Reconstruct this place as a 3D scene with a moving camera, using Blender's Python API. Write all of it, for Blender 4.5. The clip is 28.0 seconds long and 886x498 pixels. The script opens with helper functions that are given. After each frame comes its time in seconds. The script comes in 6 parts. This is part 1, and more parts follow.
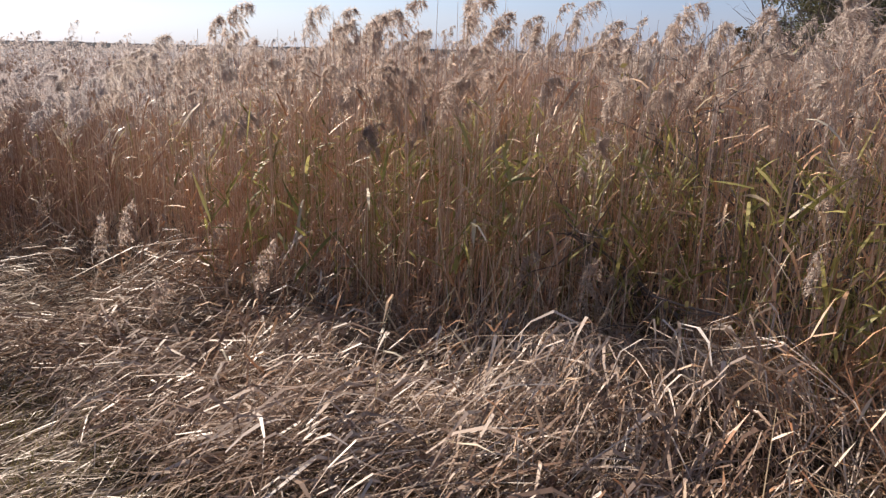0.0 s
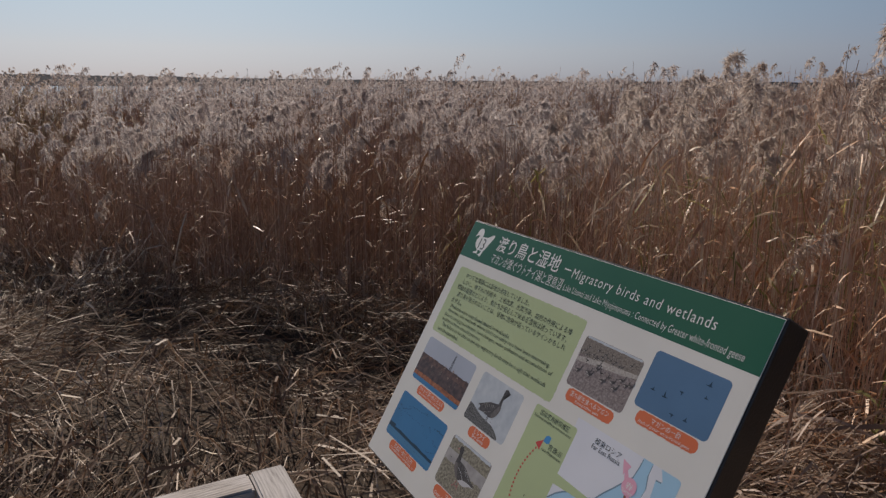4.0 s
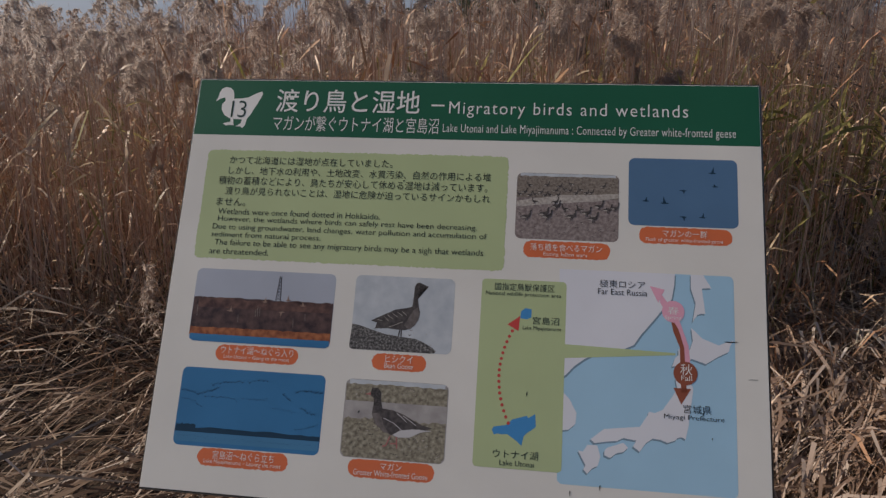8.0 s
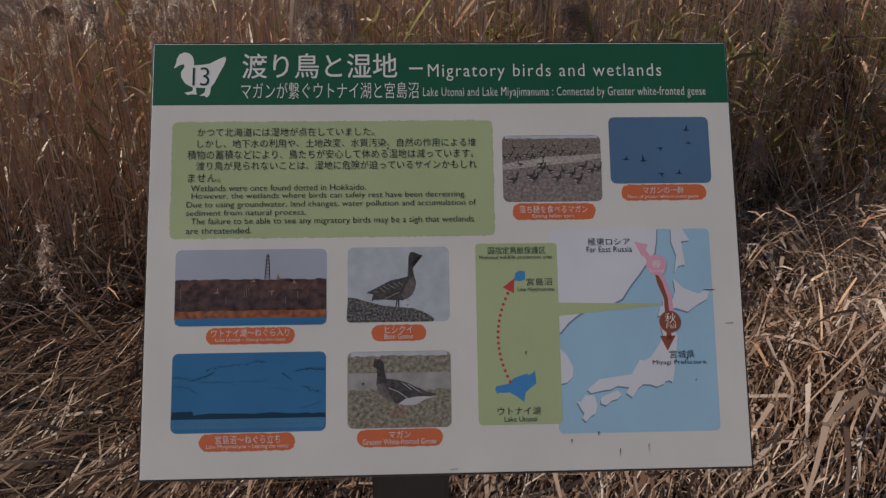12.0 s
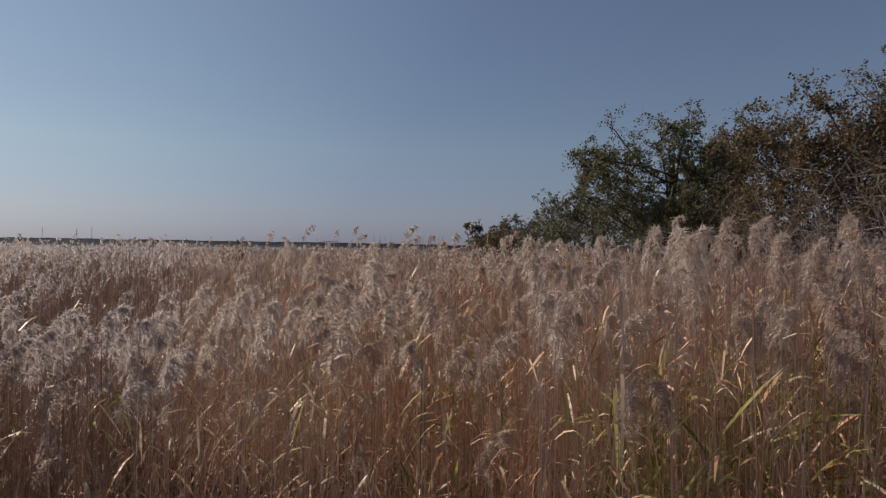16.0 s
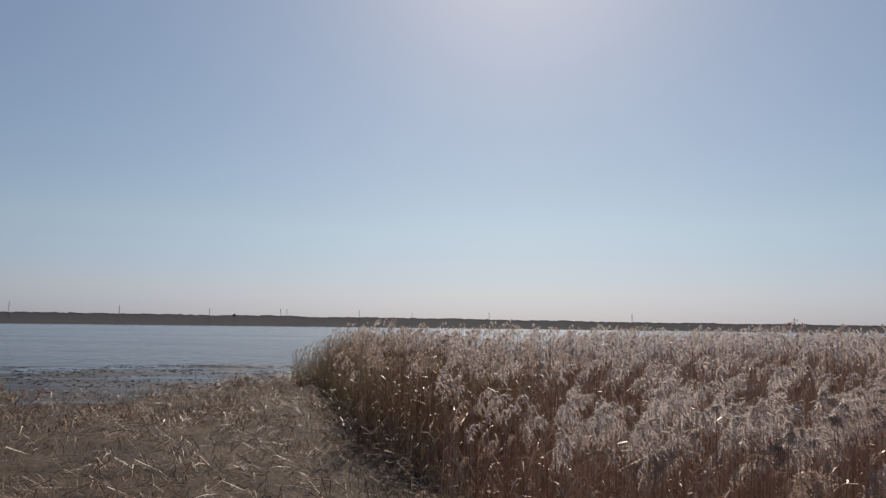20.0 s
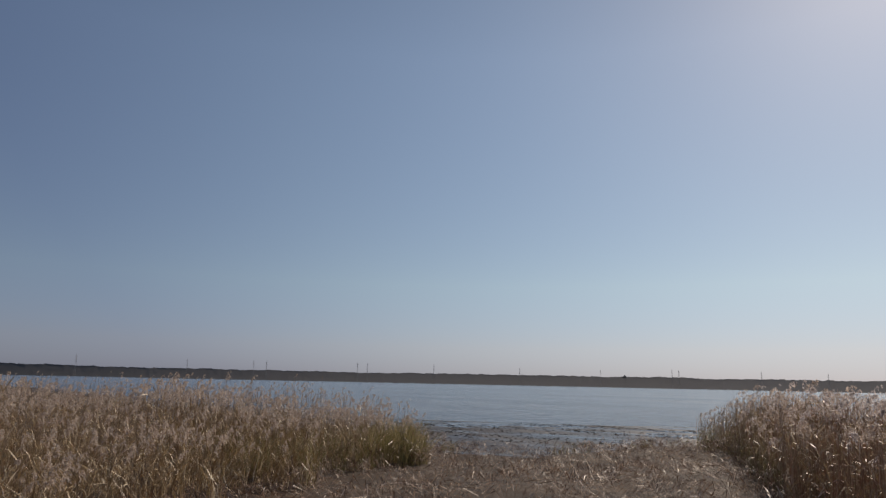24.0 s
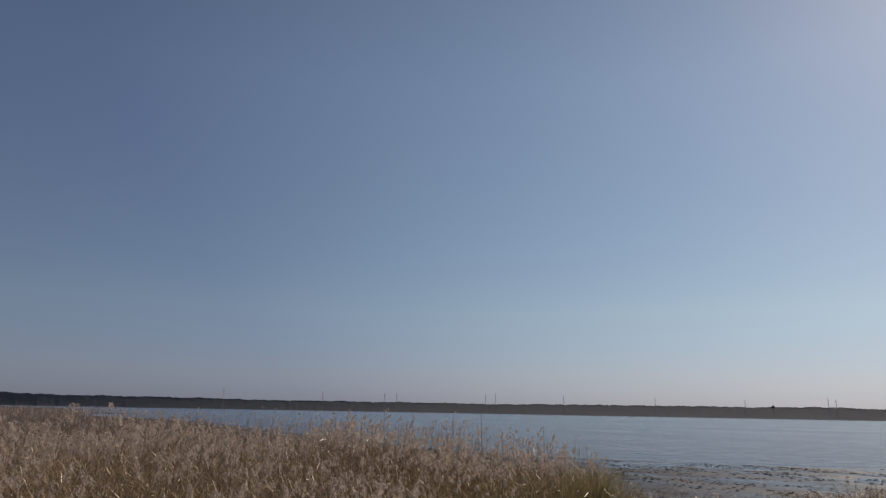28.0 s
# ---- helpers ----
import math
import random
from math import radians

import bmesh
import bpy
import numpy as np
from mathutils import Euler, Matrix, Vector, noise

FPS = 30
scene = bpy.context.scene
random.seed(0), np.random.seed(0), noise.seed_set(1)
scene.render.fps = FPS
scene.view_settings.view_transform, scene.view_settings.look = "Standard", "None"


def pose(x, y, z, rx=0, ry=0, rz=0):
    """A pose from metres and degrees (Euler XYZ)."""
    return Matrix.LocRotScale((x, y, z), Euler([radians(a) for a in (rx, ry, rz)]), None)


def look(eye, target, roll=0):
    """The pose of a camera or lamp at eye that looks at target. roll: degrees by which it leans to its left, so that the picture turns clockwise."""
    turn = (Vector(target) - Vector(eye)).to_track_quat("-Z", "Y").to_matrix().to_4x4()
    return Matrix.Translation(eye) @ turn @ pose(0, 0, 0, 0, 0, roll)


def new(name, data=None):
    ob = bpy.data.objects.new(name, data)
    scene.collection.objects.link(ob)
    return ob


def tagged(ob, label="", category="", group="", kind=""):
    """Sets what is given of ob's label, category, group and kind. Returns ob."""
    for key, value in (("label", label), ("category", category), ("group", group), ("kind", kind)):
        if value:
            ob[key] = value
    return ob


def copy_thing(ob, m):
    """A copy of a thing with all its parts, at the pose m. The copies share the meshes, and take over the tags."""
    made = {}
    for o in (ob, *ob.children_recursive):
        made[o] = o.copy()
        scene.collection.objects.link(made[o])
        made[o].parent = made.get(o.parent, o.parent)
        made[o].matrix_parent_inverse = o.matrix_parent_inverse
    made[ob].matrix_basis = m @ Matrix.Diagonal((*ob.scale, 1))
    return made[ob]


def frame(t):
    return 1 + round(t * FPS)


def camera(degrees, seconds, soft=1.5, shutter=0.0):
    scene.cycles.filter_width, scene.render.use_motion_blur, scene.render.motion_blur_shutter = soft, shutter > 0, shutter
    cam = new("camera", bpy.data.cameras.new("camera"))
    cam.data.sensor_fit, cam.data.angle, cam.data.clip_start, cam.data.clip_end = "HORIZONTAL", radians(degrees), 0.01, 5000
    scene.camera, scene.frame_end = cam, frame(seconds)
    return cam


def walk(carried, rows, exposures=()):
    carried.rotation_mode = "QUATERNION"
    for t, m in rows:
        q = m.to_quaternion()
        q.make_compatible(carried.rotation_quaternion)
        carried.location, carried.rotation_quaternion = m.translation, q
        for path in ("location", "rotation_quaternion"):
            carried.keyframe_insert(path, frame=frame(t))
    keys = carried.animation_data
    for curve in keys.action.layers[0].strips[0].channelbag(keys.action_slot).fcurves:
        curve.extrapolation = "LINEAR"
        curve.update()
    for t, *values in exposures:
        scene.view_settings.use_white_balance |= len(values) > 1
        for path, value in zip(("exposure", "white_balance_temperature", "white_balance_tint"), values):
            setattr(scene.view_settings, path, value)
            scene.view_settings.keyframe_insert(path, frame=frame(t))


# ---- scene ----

def aim(x, y, z, yaw, pitch, roll):
    a, b = radians(yaw), radians(pitch)
    eye = Vector((x, y, z))
    return look(eye, eye + Vector((-math.sin(a) * math.cos(b), math.cos(a) * math.cos(b), math.sin(b))), roll)


# ---------------------------------------------------------------- camera
cam = camera(66.18, 28.0, soft=1.35, shutter=0.0)
PATH = [
    (0, -0.416, -4.295, 1.642, -52.66, -15.93, 0.87),
    (0.5, -0.547, -3.957, 1.659, -33.87, -15.04, 0.82),
    (1, -0.611, -3.630, 1.674, -26.63, -14.38, 0.72),
    (1.5, -0.563, -3.224, 1.621, -25.68, -13.95, 0.65),
    (2, -0.532, -2.863, 1.662, -25.26, -13.70, 0.62),
    (2.5, -0.555, -2.534, 1.675, -24.99, -13.19, 0.62),
    (4.5, -0.387, -1.584, 1.549, -33.52, -13.86, -0.25),
    (5, -0.330, -1.411, 1.538, -43.55, -14.39, -0.14),
    (5.5, -0.358, -1.305, 1.539, -51.69, -14.67, -0.09),
    (6, -0.546, -1.099, 1.566, -61.81, -15.09, 0.13),
    (6.5, -0.535, -1.104, 1.501, -68.01, -15.26, 0.20),
    (7, -0.507, -1.108, 1.438, -73.02, -15.35, 0.18),
    (7.5, -0.542, -1.135, 1.416, -77.81, -15.79, 0.27),
    (8, -0.582, -1.160, 1.395, -81.80, -17.20, 0.24),
    (8.5, -0.606, -1.161, 1.394, -85.59, -18.83, 0.38),
    (9, -0.591, -1.148, 1.403, -87.96, -20.15, 0.36),
    (9.5, -0.591, -1.112, 1.420, -89.03, -20.73, 0.40),
    (10, -0.584, -1.108, 1.425, -89.76, -21.21, 0.39),
    (10.5, -0.577, -1.096, 1.430, -90.23, -21.91, 0.32),
    (11, -0.580, -1.092, 1.429, -90.86, -22.26, 0.47),
    (11.5, -0.577, -1.096, 1.427, -91.29, -22.83, 0.34),
    (13.5, -0.599, -0.718, 1.680, -90.91, -23.34, -0.08),
    (14, -0.709, -0.630, 1.852, -87.05, -18.54, -0.21),
    (14.5, -0.746, -0.729, 1.801, -82.91, -11.85, 0.43),
    (15, -0.743, -0.727, 1.819, -79.79, -7.44, 0.40),
    (15.5, -0.705, -0.633, 1.829, -77.47, -2.52, 0.52),
    (16, -0.712, -0.585, 1.817, -75.12, -0.05, 0.65),
    (16.5, -0.789, -0.592, 1.838, -72.76, 1.27, 0.43),
    (17, -0.903, -0.590, 1.866, -67.98, 2.73, 0.30),
    (17.5, -0.970, -0.557, 1.854, -63.18, 3.65, 0.42),
    (18, -1.036, -0.457, 1.848, -54.94, 4.46, 0.62),
    (18.5, -1.081, -0.529, 1.831, -41.48, 4.74, 0.94),
    (19, -1.124, -0.592, 1.808, -25.88, 5.71, 1.24),
    (19.5, -1.180, -0.464, 1.792, -11.52, 6.10, 1.38),
    (20, -1.142, -0.462, 1.839, 2.52, 6.57, 0.66),
    (20.5, -1.165, -0.490, 1.864, 9.77, 7.54, 1.01),
    (21, -1.230, -0.475, 1.845, 15.07, 8.02, 1.10),
    (21.5, -1.274, -0.453, 1.841, 21.11, 8.45, 0.78),
    (23.5, -1.150, -0.666, 1.837, 30.66, 10.64, 0.98),
    (24, -1.257, -0.939, 1.825, 34.38, 11.14, 1.20),
    (24.5, -1.457, -1.002, 1.804, 37.20, 11.53, 1.35),
    (25, -1.718, -0.969, 1.801, 41.07, 11.42, 1.41),
    (25.5, -1.947, -0.918, 1.809, 43.12, 11.60, 1.42),
    (26, -2.266, -0.873, 1.798, 43.58, 12.13, 1.40),
    (26.5, -2.574, -0.750, 1.795, 44.06, 12.21, 1.43),
    (27, -2.836, -0.653, 1.791, 44.75, 12.40, 1.37),
    (27.5, -3.056, -0.552, 1.827, 45.28, 13.08, 1.73),
    (28, -3.142, -0.465, 1.988, 44.92, 13.47, 1.03),
]
EXPOSURES = [
    (0, 0.72, 7400, 15), (0.5, 0.35, 7400, 15), (1, 0.05, 7400, 15), (2.5, -0.42, 7400, 15), (5, -0.40, 7400, 15), (6, -0.22, 7450, 15), (7, -0.20, 7450, 15), (8, -0.42, 7400, 15),
    (11, -0.53, 7400, 15), (13.5, 0.0, 7400, 15), (14, 0.3, 7500, 15), (15, 0.38, 7700, 15), (16, -0.22, 7600, 15), (17, -0.41, 7500, 15), (18.5, -0.37, 7500, 15), (20, -0.3, 7500, 15), (24, -0.3, 7600, 15), (25, -0.36, 7600, 15), (26, -0.42, 7500, 15), (28, -0.38, 7400, 15),
]
walk(cam, [(r[0], aim(*r[1:])) for r in PATH], EXPOSURES)

# ---------------------------------------------------------------- world and sun
SUN_ELEVATION, SUN_AZIMUTH = 36.0, 4.5      # azimuth clockwise from +y
world = bpy.data.worlds.new("world")
scene.world = world
world.use_nodes = True
wn = world.node_tree.nodes
wl = world.node_tree.links
wn.clear()
sky = wn.new("ShaderNodeTexSky")
sky.sky_type = "NISHITA"
sky.sun_disc = False
sky.sun_elevation = radians(SUN_ELEVATION)
sky.sun_rotation = radians(SUN_AZIMUTH)
sky.altitude = 0
sky.air_density, sky.dust_density, sky.ozone_density = 0.85, 0.22, 3.2
back = wn.new("ShaderNodeBackground")
back.inputs["Strength"].default_value = 0.132
wout = wn.new("ShaderNodeOutputWorld")
# autumn haze takes the yellow out of the lowest sky
wtc = wn.new("ShaderNodeTexCoord")
wsep = wn.new("ShaderNodeSeparateXYZ")
wl.new(wtc.outputs["Generated"], wsep.inputs[0])
whaze = wn.new("ShaderNodeValToRGB")
for q in (0.05, 0.14, 0.45, 0.62):
    whaze.color_ramp.elements.new(q)
for e, c in zip(whaze.color_ramp.elements, [(0.34, 0.405, 0.66), (0.585, 0.562, 0.66), (0.82, 0.79, 0.735), (1.07, 1.015, 0.92), (1.0, 0.95, 0.86), (0.52, 0.50, 0.47)]):
    e.color = (*c, 1)
wl.new(wsep.outputs[2], whaze.inputs[0])
wmul = wn.new("ShaderNodeMix")
wmul.data_type, wmul.blend_type = "RGBA", "MULTIPLY"
wmul.inputs[0].default_value = 1.0
wl.new(sky.outputs[0], wmul.inputs[6])
wl.new(whaze.outputs[0], wmul.inputs[7])
# the haze scatters forward: brighter towards the sun, deeper blue away from it
wdot = wn.new("ShaderNodeVectorMath")
wdot.operation = "DOT_PRODUCT"
wl.new(wtc.outputs["Generated"], wdot.inputs[0])
wdot.inputs[1].default_value = (math.sin(radians(SUN_AZIMUTH)) * math.cos(radians(SUN_ELEVATION)),
                                math.cos(radians(SUN_AZIMUTH)) * math.cos(radians(SUN_ELEVATION)), math.sin(radians(SUN_ELEVATION)))
wphase = wn.new("ShaderNodeValToRGB")
for q in (0.4, 0.66):
    wphase.color_ramp.elements.new(q)
wphase.color_ramp.elements[3].position = 0.9
for e, c in zip(wphase.color_ramp.elements, [(0.70, 0.71, 0.78), (0.72, 0.73, 0.81), (0.89, 0.89, 0.90), (1.0, 1.0, 0.975)]):
    e.color = (*c, 1)
wl.new(wdot.outputs["Value"], wphase.inputs[0])
wmul2 = wn.new("ShaderNodeMix")
wmul2.data_type, wmul2.blend_type = "RGBA", "MULTIPLY"
wmul2.inputs[0].default_value = 1.0
wl.new(wmul.outputs[2], wmul2.inputs[6])
wl.new(wphase.outputs[0], wmul2.inputs[7])
wl.new(wmul2.outputs[2], back.inputs[0])
wl.new(back.outputs[0], wout.inputs[0])
sun_dir = Vector((math.sin(radians(SUN_AZIMUTH)) * math.cos(radians(SUN_ELEVATION)),
                  math.cos(radians(SUN_AZIMUTH)) * math.cos(radians(SUN_ELEVATION)),
                  math.sin(radians(SUN_ELEVATION))))
sun_data = bpy.data.lights.new("sun", "SUN")
sun_data.energy, sun_data.angle, sun_data.color = 4.6, radians(0.55), (1.0, 0.94, 0.86)
sun = new("sun", sun_data)
sun.matrix_world = look(sun_dir * 60, (0, 0, 0))


# ---------------------------------------------------------------- materials
def shader(name):
    m = bpy.data.materials.new(name)
    m.use_nodes = True
    m.node_tree.nodes.clear()
    return m, m.node_tree.nodes, m.node_tree.links


def ramp_node(nodes, stops):
    r = nodes.new("ShaderNodeValToRGB")
    while len(r.color_ramp.elements) < len(stops):
        r.color_ramp.elements.new(0.5)
    for e, (p, c) in zip(r.color_ramp.elements, stops):
        e.position, e.color = p, (*c, 1)
    return r


def noise_node(nodes, links, scale, detail=4, vec=None, stretch=None, space="Object"):
    n = nodes.new("ShaderNodeTexNoise")
    n.inputs["Scale"].default_value, n.inputs["Detail"].default_value = scale, detail
    tc = nodes.new("ShaderNodeTexCoord")
    out = tc.outputs[space]
    if stretch:
        mp = nodes.new("ShaderNodeMapping")
        mp.inputs["Scale"].default_value = stretch
        links.new(out, mp.inputs[0])
        out = mp.outputs[0]
    links.new(out, n.inputs["Vector"])
    return n


def leafy(name, stops, through_share=0.4, rough=0.55, patch=None, gloss=0.25):
    """A thin plant: colour from strand to strand, light coming through it; patch: a second, broad tint over metres."""
    m, N, L = shader(name)
    geo = N.new("ShaderNodeNewGeometry")
    rp = ramp_node(N, stops)
    L.new(geo.outputs["Random Per Island"], rp.inputs[0])
    colour = rp.outputs[0]
    if patch:
        no = N.new("ShaderNodeTexNoise")
        no.inputs["Scale"].default_value, no.inputs["Detail"].default_value = patch[1], 2
        L.new(geo.outputs["Position"], no.inputs["Vector"])
        pr = ramp_node(N, [(0.38, (0, 0, 0)), (0.66, (1, 1, 1))])
        L.new(no.outputs[0], pr.inputs[0])
        mx = N.new("ShaderNodeMix")
        mx.data_type, mx.blend_type = "RGBA", "MULTIPLY"
        L.new(pr.outputs[0], mx.inputs[0])
        L.new(colour, mx.inputs[6])
        mx.inputs[7].default_value = (*patch[0], 1)
        colour = mx.outputs[2]
    b = N.new("ShaderNodeBsdfPrincipled")
    b.inputs["Roughness"].default_value = rough
    b.inputs["Specular IOR Level"].default_value = gloss
    L.new(colour, b.inputs["Base Color"])
    t = N.new("ShaderNodeBsdfTranslucent")
    L.new(colour, t.inputs[0])
    s = N.new("ShaderNodeMixShader")
    s.inputs[0].default_value = through_share
    L.new(b.outputs[0], s.inputs[1])
    L.new(t.outputs[0], s.inputs[2])
    o = N.new("ShaderNodeOutputMaterial")
    L.new(s.outputs[0], o.inputs[0])
    return m


def solid(name, stops, scale=8.0, rough=0.6, metal=0.0, bump=0.0, stretch=None, bump_scale=None, gloss=0.5, detail=5, per_object=0.0):
    """A surface whose colour runs over the stops by noise, with fine relief."""
    m, N, L = shader(name)
    n = noise_node(N, L, scale, detail, stretch=stretch)
    r = ramp_node(N, stops)
    L.new(n.outputs[0], r.inputs[0])
    b = N.new("ShaderNodeBsdfPrincipled")
    b.inputs["Metallic"].default_value = metal
    b.inputs["Specular IOR Level"].default_value = gloss
    colour = r.outputs[0]
    if per_object:
        oi = N.new("ShaderNodeObjectInfo")
        mr = N.new("ShaderNodeMapRange")
        mr.inputs["To Min"].default_value, mr.inputs["To Max"].default_value = 1 - per_object, 1 + per_object
        L.new(oi.outputs["Random"], mr.inputs["Value"])
        hs = N.new("ShaderNodeHueSaturation")
        L.new(mr.outputs[0], hs.inputs["Value"])
        L.new(colour, hs.inputs["Color"])
        colour = hs.outputs[0]
    L.new(colour, b.inputs["Base Color"])
    rr = N.new("ShaderNodeMapRange")
    rr.inputs["To Min"].default_value, rr.inputs["To Max"].default_value = rough * 0.8, min(1, rough * 1.2)
    L.new(n.outputs[0], rr.inputs["Value"])
    L.new(rr.outputs[0], b.inputs["Roughness"])
    if bump:
        n2 = noise_node(N, L, bump_scale or scale * 5, 4, stretch=stretch)
        bp = N.new("ShaderNodeBump")
        bp.inputs["Strength"].default_value, bp.inputs["Distance"].default_value = 0.6, bump
        L.new(n2.outputs[0], bp.inputs["Height"])
        L.new(bp.outputs[0], b.inputs["Normal"])
    o = N.new("ShaderNodeOutputMaterial")
    L.new(b.outputs[0], o.inputs[0])
    return m


def deck_wood():
    """Weathered silver-grey softwood: long growth-ring grain, knots, cracks, slight brown under the grey."""
    m, N, L = shader("weathered_wood")
    tc = N.new("ShaderNodeTexCoord")
    oi = N.new("ShaderNodeObjectInfo")
    ad = N.new("ShaderNodeVectorMath")
    ad.operation = "ADD"
    sc = N.new("ShaderNodeVectorMath")
    sc.operation = "SCALE"
    cx = N.new("ShaderNodeCombineXYZ")
    for i in range(3):
        L.new(oi.outputs["Random"], cx.inputs[i])
    L.new(cx.outputs[0], sc.inputs[0])
    sc.inputs["Scale"].default_value = 37.0
    L.new(tc.outputs["Object"], ad.inputs[0])
    L.new(sc.outputs[0], ad.inputs[1])
    mp = N.new("ShaderNodeMapping")
    mp.inputs["Scale"].default_value = (1, 0.07, 1)
    L.new(ad.outputs[0], mp.inputs[0])
    wob = N.new("ShaderNodeTexNoise")
    wob.inputs["Scale"].default_value, wob.inputs["Detail"].default_value = 5, 2
    L.new(mp.outputs[0], wob.inputs["Vector"])
    rings = N.new("ShaderNodeTexWave")
    rings.wave_type, rings.bands_direction = "BANDS", "X"
    rings.inputs["Scale"].default_value = 27
    rings.inputs["Distortion"].default_value = 14
    rings.inputs["Detail"].default_value = 3
    rings.inputs["Detail Scale"].default_value = 0.7
    L.new(mp.outputs[0], rings.inputs["Vector"])
    fine = N.new("ShaderNodeTexNoise")
    fine.inputs["Scale"].default_value, fine.inputs["Detail"].default_value = 180, 6
    L.new(mp.outputs[0], fine.inputs["Vector"])
    mx = N.new("ShaderNodeMath")
    mx.operation = "MULTIPLY_ADD"
    L.new(rings.outputs["Fac"], mx.inputs[0])
    mx.inputs[1].default_value = 0.17
    L.new(fine.outputs[0], mx.inputs[2])
    rp = ramp_node(N, [(0.30, (0.31, 0.29, 0.285)), (0.46, (0.47, 0.45, 0.445)), (0.66, (0.60, 0.575, 0.57)), (0.95, (0.70, 0.675, 0.67))])
    L.new(mx.outputs[0], rp.inputs[0])
    blot = N.new("ShaderNodeTexNoise")
    blot.inputs["Scale"].default_value, blot.inputs["Detail"].default_value = 3.5, 5
    L.new(ad.outputs[0], blot.inputs["Vector"])
    br = ramp_node(N, [(0.3, (0.62, 0.58, 0.54)), (0.6, (1, 1, 1))])
    L.new(blot.outputs[0], br.inputs[0])
    mul = N.new("ShaderNodeMix")
    mul.data_type, mul.blend_type = "RGBA", "MULTIPLY"
    mul.inputs[0].default_value = 0.8
    L.new(rp.outputs[0], mul.inputs[6])
    L.new(br.outputs[0], mul.inputs[7])
    hs = N.new("ShaderNodeHueSaturation")
    mr = N.new("ShaderNodeMapRange")
    mr.inputs["To Min"].default_value, mr.inputs["To Max"].default_value = 0.8, 1.15
    L.new(oi.outputs["Random"], mr.inputs["Value"])
    L.new(mr.outputs[0], hs.inputs["Value"])
    L.new(mul.outputs[2], hs.inputs["Color"])
    b = N.new("ShaderNodeBsdfPrincipled")
    L.new(hs.outputs[0], b.inputs["Base Color"])
    b.inputs["Roughness"].default_value = 0.75
    b.inputs["Specular IOR Level"].default_value = 0.25
    bp = N.new("ShaderNodeBump")
    bp.inputs["Strength"].default_value, bp.inputs["Distance"].default_value = 0.7, 0.004
    L.new(mx.outputs[0], bp.inputs["Height"])
    L.new(bp.outputs[0], b.inputs["Normal"])
    o = N.new("ShaderNodeOutputMaterial")
    L.new(b.outputs[0], o.inputs[0])
    return m


def lake_surface():
    m, N, L = shader("lake_water")
    b = N.new("ShaderNodeBsdfPrincipled")
    b.inputs["Base Color"].default_value = (0.030, 0.044, 0.070, 1)
    b.inputs["IOR"].default_value = 1.33
    geo = N.new("ShaderNodeNewGeometry")
    wind = N.new("ShaderNodeTexNoise")
    wind.inputs["Scale"].default_value, wind.inputs["Detail"].default_value = 0.035, 6
    wmp = N.new("ShaderNodeMapping")
    wmp.inputs["Scale"].default_value = (0.35, 1.6, 1.0)
    L.new(geo.outputs["Position"], wmp.inputs[0])
    L.new(wmp.outputs[0], wind.inputs["Vector"])
    wr = N.new("ShaderNodeMapRange")
    wr.inputs["From Min"].default_value, wr.inputs["From Max"].default_value = 0.35, 0.65
    wr.inputs["To Min"].default_value, wr.inputs["To Max"].default_value = 0.11, 0.19
    L.new(wind.outputs[0], wr.inputs["Value"])
    L.new(wr.outputs[0], b.inputs["Roughness"])
    mp = N.new("ShaderNodeMapping")
    mp.inputs["Scale"].default_value = (1.0, 0.7, 1.0)
    L.new(geo.outputs["Position"], mp.inputs[0])
    big = N.new("ShaderNodeTexNoise")
    big.inputs["Scale"].default_value, big.inputs["Detail"].default_value = 0.9, 8
    L.new(mp.outputs[0], big.inputs["Vector"])
    bp = N.new("ShaderNodeBump")
    bp.inputs["Strength"].default_value, bp.inputs["Distance"].default_value = 1.0, 0.35
    L.new(big.outputs[0], bp.inputs["Height"])
    L.new(bp.outputs[0], b.inputs["Normal"])
    o = N.new("ShaderNodeOutputMaterial")
    L.new(b.outputs[0], o.inputs[0])
    return m


